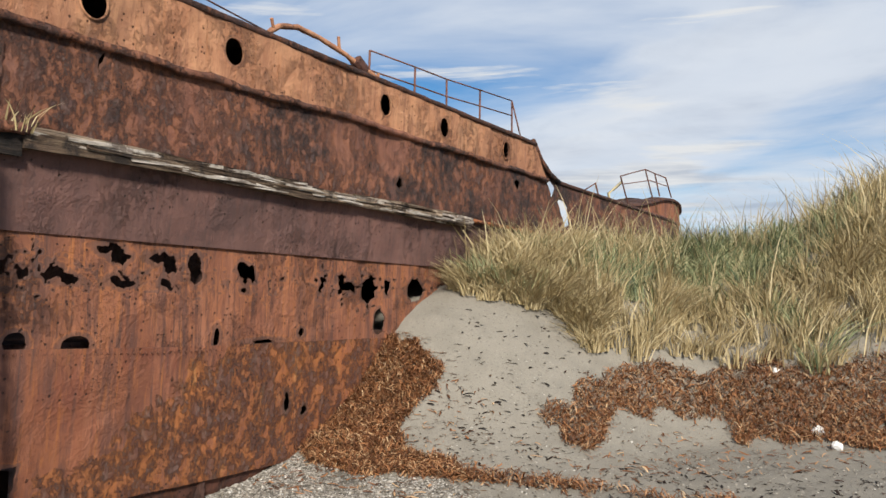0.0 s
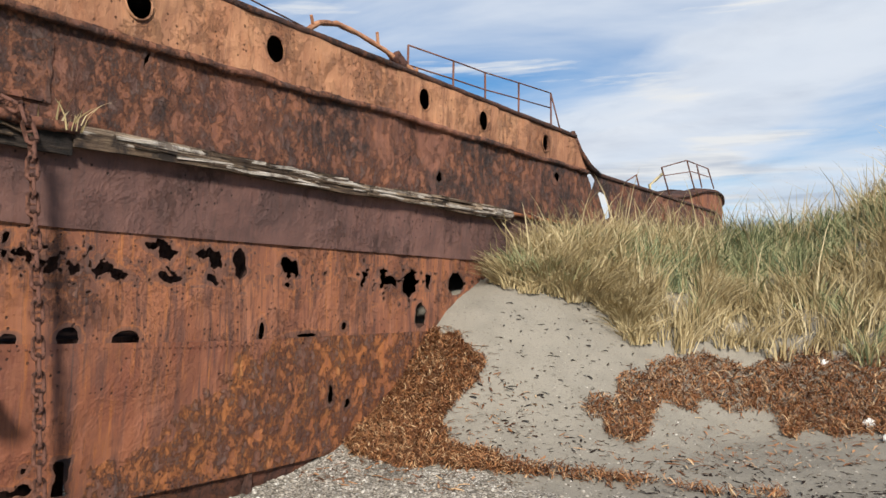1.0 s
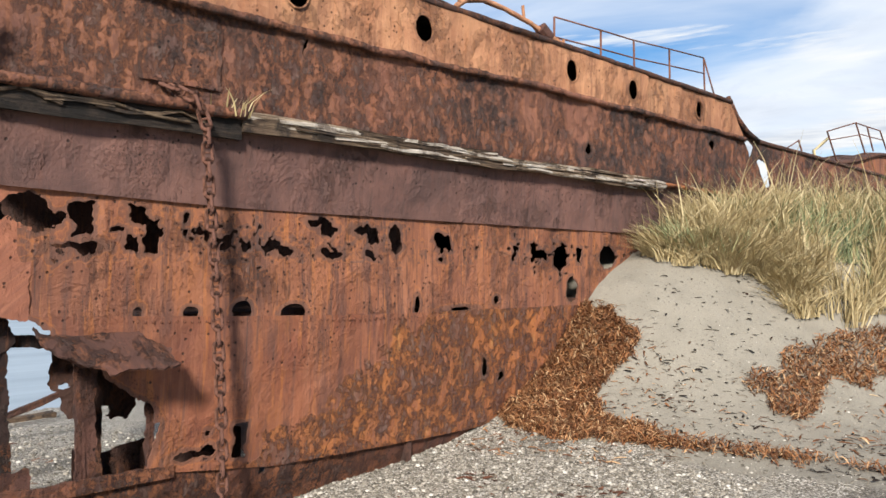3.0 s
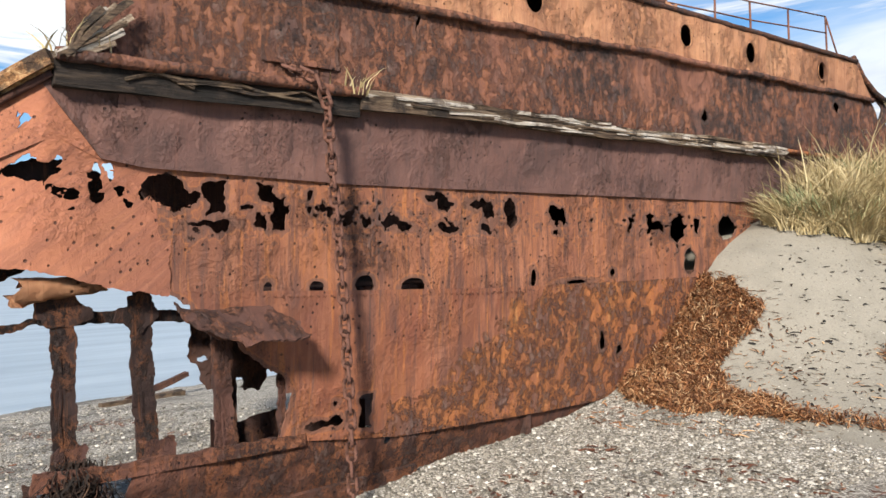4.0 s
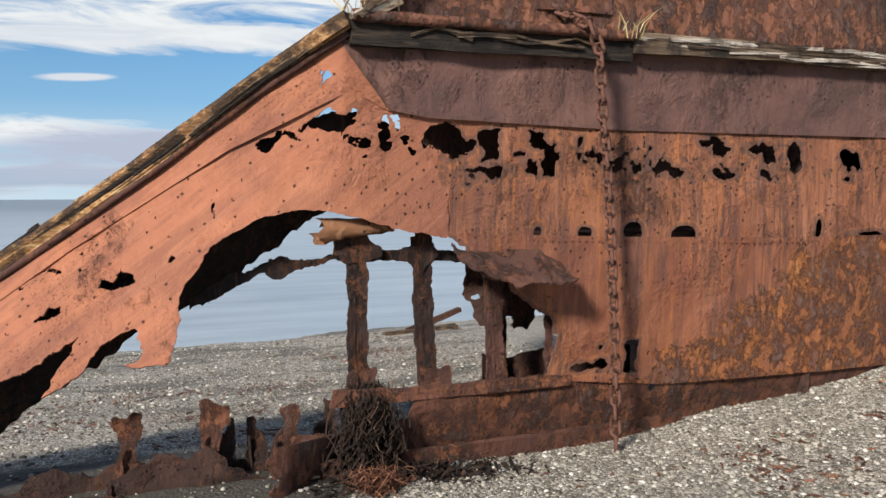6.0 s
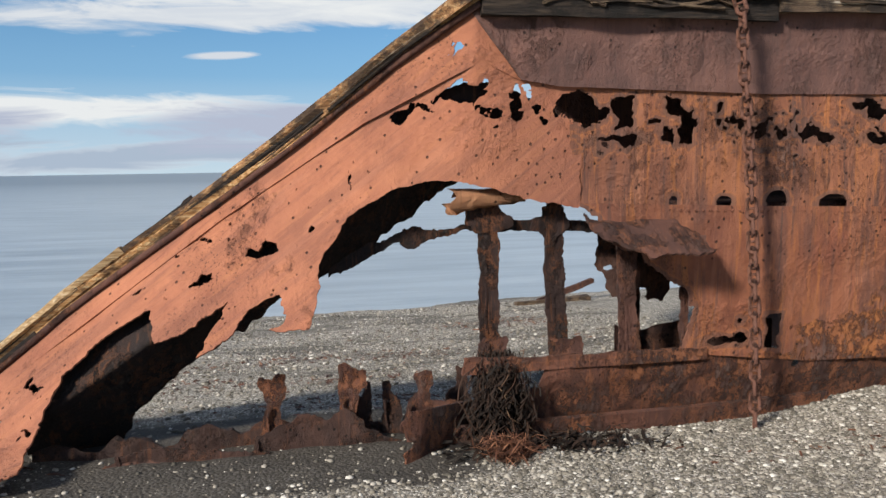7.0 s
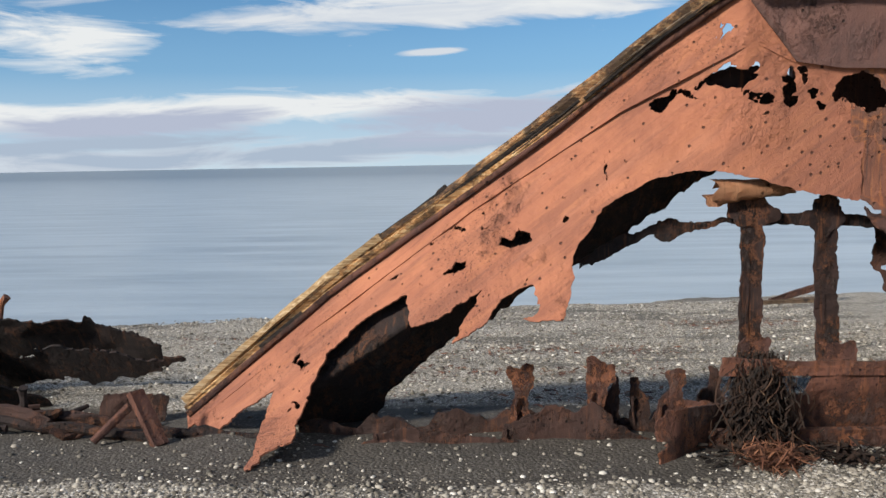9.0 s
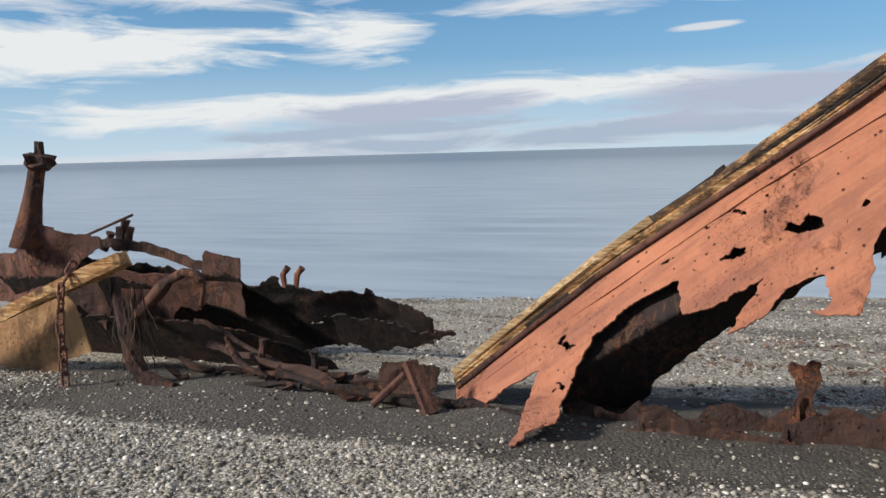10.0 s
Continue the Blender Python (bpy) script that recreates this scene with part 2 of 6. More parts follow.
R_BULWARK = rust("rust_bulwark", (0.56, 0.27, 0.135), (0.39, 0.16, 0.08), (0.14, 0.06, 0.042), 0.45, 0.5, 0.5, 1.3, (0.52, 0.21, 0.085), border=0.4)
R_TOPSIDE = rust("rust_topside", (0.29, 0.115, 0.065), (0.18, 0.070, 0.046), (0.045, 0.034, 0.031), 0.85, 0.45, 0.9, 1.1, (0.34, 0.13, 0.055), border=0.6, stain=0.85)
R_BAND = rust("rust_band", (0.20, 0.095, 0.07), (0.145, 0.07, 0.055), (0.055, 0.037, 0.034), 0.3, 0.4, 0.2, 1.0, (0.19, 0.08, 0.055), border=0.5, stain=0.35)
R_MIDDLE = rust("rust_middle", (0.33, 0.120, 0.056), (0.22, 0.077, 0.042), (0.072, 0.042, 0.036), 0.35, 1.0, 0.6, 1.2, (0.42, 0.155, 0.052), border=0.7)
R_LOWER = rust("rust_lower", (0.30, 0.105, 0.048), (0.20, 0.064, 0.036), (0.07, 0.044, 0.038), 0.75, 0.85, 0.9, 1.1, (0.42, 0.15, 0.045), True, border=0.6)
R_BOW = rust("rust_bow", (0.42, 0.155, 0.080), (0.31, 0.107, 0.058), (0.12, 0.055, 0.043), 0.02, 0.55, 0.4, 1.8, (0.47, 0.19, 0.09), False, 52.0)
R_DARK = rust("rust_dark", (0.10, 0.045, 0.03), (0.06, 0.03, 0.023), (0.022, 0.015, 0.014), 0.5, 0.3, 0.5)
R_BILGE = rust("rust_bilge", (0.16, 0.060, 0.035), (0.088, 0.036, 0.025), (0.03, 0.019, 0.017), 0.7, 0.4, 0.8, 1.8, border=0.2)
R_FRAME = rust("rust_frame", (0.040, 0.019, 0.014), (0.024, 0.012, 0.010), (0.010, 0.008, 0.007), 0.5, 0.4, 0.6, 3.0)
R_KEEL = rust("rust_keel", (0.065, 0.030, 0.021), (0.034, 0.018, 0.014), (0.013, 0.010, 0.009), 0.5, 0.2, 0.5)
# near-black rust with the shade inside bow and wreck put into the colour
R_BLACK_SHADE = rust("rust_black_shade", (0.028, 0.016, 0.013), (0.014, 0.010, 0.009), (0.007, 0.006, 0.006), 0.5, 0.2, 0.5)
R_RIB = rust("rust_rib", (0.13, 0.052, 0.034), (0.075, 0.034, 0.025), (0.025, 0.016, 0.015), 0.5, 0.3, 0.6, 3.0)
R_CHAIN = rust("rust_chain", (0.22, 0.09, 0.055), (0.15, 0.065, 0.045), (0.06, 0.035, 0.03), 0.4, 0.0, 0.5, 6)


def wood(name, pale, mid, dark, along=(8, 0.55, 8), tar=0.5):
    m = Mat(name, 0.85)
    grain = m.noise(6, 8, 0.7, along, 0.5)
    col = m.ramp(grain, [(0.30, dark), (0.48, mid), (0.66, pale)])
    blot = m.noise(4.3, 10, 0.72)
    col = m.mix(m.maths("MULTIPLY", m.grey(blot, tar, tar + 0.10), 0.85), col, dark)
    m.colour(col)
    m.bump(grain, 0.03)
    return m.m


W_PALE = wood("wood_weathered", (0.50, 0.42, 0.32), (0.30, 0.22, 0.15), (0.045, 0.032, 0.025))
W_SILVER = wood("wood_silvered", (0.66, 0.61, 0.54), (0.46, 0.40, 0.33), (0.12, 0.09, 0.07))
W_DARK = wood("wood_tarred", (0.22, 0.16, 0.10), (0.10, 0.065, 0.042), (0.02, 0.016, 0.014))
W_BLACK = wood("wood_tar_black", (0.07, 0.05, 0.035), (0.028, 0.021, 0.017), (0.01, 0.009, 0.008))
W_YELLOW = wood("wood_ochre", (0.68, 0.50, 0.27), (0.44, 0.22, 0.08), (0.06, 0.035, 0.02))

W_RAIL = wood("wood_rail", (0.60, 0.40, 0.20), (0.33, 0.16, 0.065), (0.022, 0.018, 0.016), (8, 0.55, 8), 0.43)

W_TIP = wood("wood_pale_end", (0.66, 0.53, 0.34), (0.42, 0.27, 0.13), (0.10, 0.06, 0.035), (8, 0.55, 8), 0.58)


def ground_material():
    m = Mat("beach", 0.9)
    v = m.voronoi(38)
    sepc = m.n.new("ShaderNodeSeparateColor")
    m.l.new(v.outputs["Color"], sepc.inputs[0])
    peb = m.ramp(sepc.outputs[0], [(0.0, (0.07, 0.063, 0.05)), (0.35, (0.19, 0.17, 0.137)), (0.68, (0.33, 0.297, 0.245)), (0.86, (0.45, 0.41, 0.35)), (0.95, (0.74, 0.71, 0.64))])
    v2 = m.voronoi(75)
    sep2 = m.n.new("ShaderNodeSeparateColor")
    m.l.new(v2.outputs["Color"], sep2.inputs[0])
    fine = m.ramp(sep2.outputs[0], [(0.0, (0.06, 0.053, 0.042)), (0.6, (0.25, 0.225, 0.183)), (0.93, (0.60, 0.56, 0.49))])
    gap = m.grey(v.outputs["Distance"], 0.15, 0.55)
    gravel = m.mix(gap, peb, fine)
    wet = m.noise(0.55, 7, 0.65, (1.4, 0.5, 1), 0.5)
    gravel = m.mix(m.maths("MULTIPLY", m.grey(wet, 0.52, 0.62), 0.65), gravel, (0.055, 0.048, 0.04))
    # damp shingle, with shade at the wreck's foot put into the same darkening
    wat = m.n.new("ShaderNodeAttribute"); wat.attribute_name = "wet"
    damp_shade = m.grey(m.maths("ADD", wat.outputs["Fac"], m.maths("MULTIPLY", m.maths("SUBTRACT", m.noise(1.1, 6, 0.65, (1, 0.6, 1)), 0.5), 1.3)), 0.45, 0.62)
    gravel = m.mix(m.maths("MULTIPLY", damp_shade, 0.86), gravel, (0.042, 0.036, 0.03))
    grain = m.noise(120, 3, 0.6)
    sand = m.mix(m.grey(grain, 0.3, 0.7), (0.205, 0.187, 0.152), (0.28, 0.257, 0.21))
    sblot = m.noise(2.5, 6, 0.6)
    sand = m.mix(m.maths("MULTIPLY", m.grey(sblot, 0.45, 0.7), 0.3), sand, (0.12, 0.11, 0.09))
    specks = m.noise(38, 4, 0.6)
    sand = m.mix(m.maths("MULTIPLY", m.grey(specks, 0.60, 0.68), 0.6), sand, (0.07, 0.06, 0.045))
    sand = m.mix(m.maths("MULTIPLY", m.grey(m.noise(52, 3, 0.6), 0.68, 0.72), 0.6), sand, (0.5, 0.48, 0.43))
    # sand takes over where the dune begins, with an uneven border
    at = m.n.new("ShaderNodeAttribute"); at.attribute_name = "sand"
    edge = m.maths("ADD", at.outputs["Fac"], m.maths("MULTIPLY", m.maths("SUBTRACT", m.noise(1.8, 6, 0.65), 0.5), 0.9))
    k = m.grey(edge, 0.47, 0.56)
    m.colour(m.mix(k, gravel, sand))
    h = m.mix(k, m.mix(0.5, m.maths("SUBTRACT", 1.0, v.outputs["Distance"]), fine), m.mix(0.75, grain, m.noise(7, 6, 0.62)))
    m.bump(h, 0.022, 0.9)
    return m.m


M_GROUND = ground_material()


def random_tint(name, stops, roughness=0.8, scale=9.0):
    """Colour by piece of a joined mesh."""
    m = Mat(name, roughness)
    g = m.n.new("ShaderNodeNewGeometry")
    col = m.ramp(g.outputs["Random Per Island"], stops)
    m.colour(m.mix(m.maths("MULTIPLY", m.noise(scale, 5), 0.4), col, tuple(0.5 * c for c in stops[0][1])))
    return m.m


M_PEBBLE = random_tint("pebbles", [(0.0, (0.07, 0.063, 0.05)), (0.4, (0.21, 0.187, 0.15)), (0.75, (0.36, 0.325, 0.27)), (0.93, (0.52, 0.48, 0.41)), (1.0, (0.76, 0.73, 0.66))], 0.75, 40)
M_WEED = random_tint("dry_seaweed", [(0.0, (0.09, 0.04, 0.02)), (0.4, (0.24, 0.10, 0.042)), (0.75, (0.44, 0.20, 0.08)), (1.0, (0.66, 0.47, 0.27))], 0.7)
M_KELP = random_tint("wet_kelp", [(0.0, (0.012, 0.009, 0.007)), (0.75, (0.026, 0.014, 0.009)), (0.95, (0.06, 0.028, 0.016)), (1.0, (0.16, 0.10, 0.06))], 0.85)
M_RED_WEED = random_tint("red_weed", [(0.0, (0.04, 0.018, 0.012)), (0.6, (0.14, 0.055, 0.03)), (1.0, (0.28, 0.13, 0.07))], 0.6)
M_GRASS = random_tint("green_grass", [(0.0, (0.07, 0.10, 0.05)), (0.5, (0.25, 0.29, 0.14)), (1.0, (0.62, 0.56, 0.31))], 0.65)
M_STRAW = random_tint("straw_grass", [(0.0, (0.30, 0.23, 0.11)), (0.6, (0.50, 0.40, 0.21)), (1.0, (0.68, 0.57, 0.35))], 0.65)


def plain(name, colour, roughness=0.6, metallic=0.0):
    m = Mat(name, roughness, metallic)
    n = m.noise(20, 5)
    m.colour(m.mix(m.maths("MULTIPLY", n, 0.4), colour, tuple(c * 0.5 for c in colour)))
    m.bump(n, 0.004)
    return m.m


M_WHITE = plain("white_scrap", (0.75, 0.74, 0.70))
M_PAINT = plain("flaked_paint", (0.55, 0.45, 0.25))


def water_material():
    m = Mat("sea", 0.3)
    body = m.mix(m.noise(0.05, 5, 0.6, (1, 0.2, 1)), (0.36, 0.42, 0.455), (0.47, 0.53, 0.565))
    body = m.mix(m.grey(m.noise(0.9, 7, 0.7, (1, 0.12, 1)), 0.40, 0.62), body, (0.28, 0.33, 0.36))
    # the water's colour darkens with distance from the shore
    sx = m.n.new("ShaderNodeSeparateXYZ")
    m.l.new(m.tc.outputs["Object"], sx.inputs[0])
    body = m.mix(m.grey(m.maths("MULTIPLY", m.maths("SUBTRACT", 4460.0, sx.outputs["X"]), 0.004), 0.1, 0.9), body, (0.17, 0.21, 0.24))
    m.colour(body)
    m.b.inputs["Specular IOR Level"].default_value = 0.0
    ripples = m.mix(0.5, m.noise(0.35, 6, 0.6, (1.0, 0.25, 1)), m.noise(2.2, 6, 0.65, (1, 0.35, 1)))
    m.bump(ripples, 0.12, 0.8)
    gloss = m.n.new("ShaderNodeBsdfGlossy")
    gloss.inputs["Roughness"].default_value = 0.28
    bump = m.n.new("ShaderNodeBump")
    bump.inputs["Distance"].default_value = 0.15
    m.l.new(ripples, bump.inputs["Height"])
    m.l.new(bump.outputs[0], gloss.inputs["Normal"])
    mixer = m.n.new("ShaderNodeMixShader")
    mixer.inputs[0].default_value = 0.42
    m.l.new(m.b.outputs[0], mixer.inputs[1])
    m.l.new(gloss.outputs[0], mixer.inputs[2])
    out = m.n["Material Output"]
    m.l.new(mixer.outputs[0], out.inputs["Surface"])
    return m.m


M_SEA = water_material()

# ---- mesh helpers ----


def hash2(i, j, seed):
    h = (i * 374761393 + j * 668265263 + seed * 1274126177) & 0xFFFFFFFF
    h = ((h ^ (h >> 13)) * 1103515245) & 0xFFFFFFFF
    return ((h ^ (h >> 16)) & 0xFFFF) / 65535.0


def vnoise(x, y, seed=0):
    """Value noise on a plane, -1 to 1, for arrays."""
    x, y = np.asarray(x, float), np.asarray(y, float)
    i, j = np.floor(x).astype(np.int64), np.floor(y).astype(np.int64)
    u, v = x - i, y - j
    u, v = u * u * (3 - 2 * u), v * v * (3 - 2 * v)
    a, b = hash2(i, j, seed), hash2(i + 1, j, seed)
    c, d = hash2(i, j + 1, seed), hash2(i + 1, j + 1, seed)
    return 2 * ((a * (1 - u) + b * u) * (1 - v) + (c * (1 - u) + d * u) * v) - 1


def fbm(x, y, seed=0, octaves=4):
    total, amp = 0.0, 1.0
    for o in range(octaves):
        total = total + amp * vnoise(x * 2 ** o, y * 2 ** o, seed + o)
        amp *= 0.5
    return total


def smooth(a, b, x):
    t = np.clip((x - a) / (b - a), 0, 1)
    return t * t * (3 - 2 * t)


def oval(Y, Z, y, z, ry, rz):
    return (1 - np.sqrt(((Y - y) / ry) ** 2 + ((Z - z) / rz) ** 2)) * min(ry, rz)


def box2(Y, Z, y, z, ry, rz):
    return np.minimum(ry - np.abs(Y - y), rz - np.abs(Z - z))


def inside(Y, Z, poly):
    """Signed distance to a polygon's edge, positive inside."""
    best = np.full(Y.shape, 1e9)
    within = np.zeros(Y.shape, bool)
    for (ay, az), (by, bz) in zip(poly, poly[1:] + poly[:1]):
        ey, ez = by - ay, bz - az
        t = np.clip(((Y - ay) * ey + (Z - az) * ez) / (ey * ey + ez * ez + 1e-12), 0, 1)
        best = np.minimum(best, np.hypot(Y - ay - t * ey, Z - az - t * ez))
        if abs(ez) > 1e-9:
            cross = ((az > Z) != (bz > Z)) & (Y < ay + (Z - az) / ez * ey)
            within ^= cross
    return np.where(within, best, -best)


def wobble(Y, Z, amount, seed):
    """Shift the plane's points so that cut edges come out ragged."""
    dy = amount * (fbm(Y * 10, Z * 10, seed, 4) + 0.5 * vnoise(Y * 45, Z * 45, seed + 9))
    dz = amount * (fbm(Y * 10 + 31, Z * 10, seed + 5, 4) + 0.45 * vnoise(Y * 45, Z * 45 + 7, seed + 13))
    return Y + dy, Z + dz


def link(name, verts, faces, material, parent=None, label="", flat=False):
    me = bpy.data.meshes.new(name)
    me.from_pydata([tuple(v) for v in verts], [], [tuple(f) for f in faces])
    me.materials.append(material)
    if not flat:
        me.polygons.foreach_set("use_smooth", [True] * len(me.polygons))
    me.update()
    ob = new(name, me)
    if parent:
        ob.parent = parent
    if label:
        ob["label"] = label
    return ob


def part(name, bm, material, parent=None, label="", smooth_faces=False):
    me = bpy.data.meshes.new(name)
    bm.normal_update()
    bm.to_mesh(me)
    bm.free()
    me.materials.append(material)
    if smooth_faces:
        me.polygons.foreach_set("use_smooth", [True] * len(me.polygons))
    ob = new(name, me)
    if parent:
        ob.parent = parent
    if label:
        ob["label"] = label
    return ob


def thing(name, label, category, group="", at=(0, 0, 0)):
    ob = new(name)
    ob.location = at
    ob.empty_display_size = 0.2
    return tagged(ob, label, category, group)


def torn_sheet(name, us, lo, hi, rows, keep, place, thick, material, parent, label=""):
    """A plate of steel: a grid over (u, v) between the lines lo and hi, cut where keep() is negative,
    put in space by place(u, v), and given its thickness along the plate's normal."""
    us = np.asarray(us, float)
    nu, nv = len(us), rows + 1
    f = np.linspace(0, 1, nv)
    U = np.repeat(us[:, None], nv, 1)
    lo_u, hi_u = lo(us), hi(us)
    V = lo_u[:, None] + (hi_u - lo_u)[:, None] * f[None, :]
    K = keep(U, V)
    idx = np.arange(nu * nv).reshape(nu, nv)
    a, b, c, d = idx[:-1, :-1].ravel(), idx[1:, :-1].ravel(), idx[1:, 1:].ravel(), idx[:-1, 1:].ravel()
    tris = np.concatenate([np.stack([a, b, c], 1), np.stack([a, c, d], 1)])
    u, v, k = U.ravel(), V.ravel(), K.ravel()
    pos = (k[tris] > 0).sum(1)
    out = [tuple(t) for t in tris[pos == 3].tolist()]
    pu, pv = list(u), list(v)
    cut = {}

    def between(p, q):
        key = (p, q) if p < q else (q, p)
        if key not in cut:
            t = k[key[0]] / (k[key[0]] - k[key[1]])
            cut[key] = len(pu)
            pu.append(u[key[0]] + t * (u[key[1]] - u[key[0]]))
            pv.append(v[key[0]] + t * (v[key[1]] - v[key[0]]))
        return cut[key]

    for t in tris[(pos == 1) | (pos == 2)].tolist():
        ins = [k[p] > 0 for p in t]
        if sum(ins) == 1:
            i = ins.index(True)
            p, q, r = t[i], t[(i + 1) % 3], t[(i + 2) % 3]
            out.append((p, between(p, q), between(p, r)))
        else:
            i = ins.index(False)
            p, q, r = t[i], t[(i + 1) % 3], t[(i + 2) % 3]
            x, y = between(p, q), between(p, r)
            out.append((x, q, r))
            out.append((x, r, y))
    F = np.array(out, np.int64)
    used, inv = np.unique(F.ravel(), return_inverse=True)
    F = inv.reshape(-1, 3)
    near_edge = np.clip(1 - np.concatenate([k, np.zeros(len(pu) - len(k))])[used] / 0.06, 0, 1)
    pu, pv = np.array(pu)[used], np.array(pv)[used]
    front = place(pu, pv)
    e = 0.004
    tu, tv = place(pu + e, pv) - front, place(pu, pv + e) - front
    nrm = np.cross(tu, tv)
    nrm /= np.linalg.norm(nrm, axis=1)[:, None] + 1e-12
    back = front - nrm * thick
    n = len(front)
    edges = np.concatenate([F[:, [0, 1]], F[:, [1, 2]], F[:, [2, 0]]])
    key = np.sort(edges, 1)
    code = key[:, 0] * (n + 1) + key[:, 1]
    _, first, count = np.unique(code, return_index=True, return_counts=True)
    rim = edges[first[count == 1]]
    m = len(rim)
    verts = np.concatenate([front, back, front[rim[:, 0]], front[rim[:, 1]], back[rim[:, 1]], back[rim[:, 0]]])
    o = 2 * n + np.arange(m)
    walls = np.stack([o + m, o, o + 3 * m, o + 2 * m], 1)
    faces = F.tolist() + (F[:, ::-1] + n).tolist() + walls.tolist()
    ob = link(name, verts.tolist(), faces, material, parent, label)
    rim_edge = np.ones(4 * m)
    ob.data.attributes.new("edge", "FLOAT", "POINT").data.foreach_set("value", np.concatenate([near_edge, near_edge, rim_edge]))
    return ob


def tube(path, radius, sides=8, taper=None, rough=0.0, seed=0):
    """A bmesh pipe along a list of points."""
    bm = bmesh.new()
    rng = random.Random(seed)
    pts = [Vector(p) for p in path]
    rings = []
    for i, p in enumerate(pts):
        d = (pts[min(i + 1, len(pts) - 1)] - pts[max(i - 1, 0)]).normalized()
        ref = Vector((0, 0, 1)) if abs(d.z) < 0.9 else Vector((1, 0, 0))
        s = d.cross(ref).normalized()
        w = s.cross(d)
        r = radius if taper is None else radius * taper[i]
        ring = []
        for q in range(sides):
            a = 2 * math.pi * q / sides
            rr = r * (1 + rough * rng.uniform(-1, 1))
            ring.append(bm.verts.new(p + (s * math.cos(a) + w * math.sin(a)) * rr))
        rings.append(ring)
    for r0, r1 in zip(rings, rings[1:]):
        for q in range(sides):
            bm.faces.new((r0[q], r0[(q + 1) % sides], r1[(q + 1) % sides], r1[q]))
    bm.faces.new(rings[0][::-1])
    bm.faces.new(rings[-1])
    return bm


def beam(path, width, height, rough=0.0, seed=0, step=0.06):
    """A squared timber along a path of points (y runs along it), with a worn, split surface."""
    pts = [Vector(p) for p in path]
    dense = []
    for p, q in zip(pts, pts[1:]):
        k = max(1, int((q - p).length / step))
        dense += [p.lerp(q, i / k) for i in range(k)]
    dense.append(pts[-1])
    bm = bmesh.new()
    prof = [(-1, -1), (-0.4, -1), (0.3, -1), (1, -1), (1, -0.3), (1, 0.4), (1, 1), (0.35, 1), (-0.35, 1), (-1, 1), (-1, 0.2), (-1, -0.5)]
    rings = []
    for i, p in enumerate(dense):
        d = (dense[min(i + 1, len(dense) - 1)] - dense[max(i - 1, 0)]).normalized()
        s = d.cross(Vector((0, 0, 1))).normalized()
        w = s.cross(d)
        along = i * step
        ring = []
        for q, (cx, cz) in enumerate(prof):
            nz = float(fbm(along * 1.6 + seed * 3.3, q * 0.9, seed, 3)) + 0.6 * float(vnoise(along * 0.5, q * 2.1, seed + 40))
            k = 1 + rough * nz
            ring.append(bm.verts.new(p + s * (cx * width / 2 * k) + w * (cz * height / 2 * k)))
        rings.append(ring)
    n = len(prof)
    for r0, r1 in zip(rings, rings[1:]):
        for q in range(n):
            bm.faces.new((r0[q], r0[(q + 1) % n], r1[(q + 1) % n], r1[q]))
    bm.faces.new(rings[0][::-1])
    bm.faces.new(rings[-1])
    bmesh.ops.recalc_face_normals(bm, faces=bm.faces)
    return bm


# ---- ground ----
def beach_level(x, y):
    return 0.1 + 0.082 * (x + 1.9)


def ground_z(x, y):
    """Beach that falls to the sea, and the dune that lies against the hull."""
    x, y = np.asarray(x, float), np.asarray(y, float)
    base = np.where(x > -1.9, beach_level(x, y), 0.1 + 0.0874 * (x + 1.9) + 0.015 * np.clip(y, -6, 10) * smooth(-3, -10, x))
    base = np.where(x < -16, np.maximum(base, -1.6), base)
    base = np.where(x > 8, 0.9 + 0.02 * (x - 8), base)
    s = y - (8.35 + 0.42 * np.maximum(x + 1.9, 0))
    sp = np.where(s > 0, s, 0)
    near = np.interp(s, (-2.6, -1.7, -0.7, -0.15, 0.35, 0.8, 1.22, 1.5, 1.77, 2.05, 2.4, 2.8, 3.6, 4.6), (0.0, 0.10, 0.22, 0.29, 0.41, 0.58, 0.80, 1.03, 1.30, 1.54, 1.83, 2.03, 2.35, 2.62))
    far = 0.08 * np.minimum(sp, 4) + (2.15 + 1.0 * smooth(1.0, 3.6, x)) * smooth(2.0, 6.2, s)
    w = smooth(-1.6, 1.6, x)
    dune = (1 - w) * near + w * far
    dune = dune * smooth(60, 30, y) * smooth(-6.5, -2.6, x)
    return base + dune + 0.03 * fbm(x * 0.8, y * 0.8, 3, 4) + 0.012 * fbm(x * 4, y * 4, 8, 3)


def grow(a, b, first, factor):
    out, step = [a], first
    while out[-1] < b:
        out.append(out[-1] + step)
        step *= factor
    return out


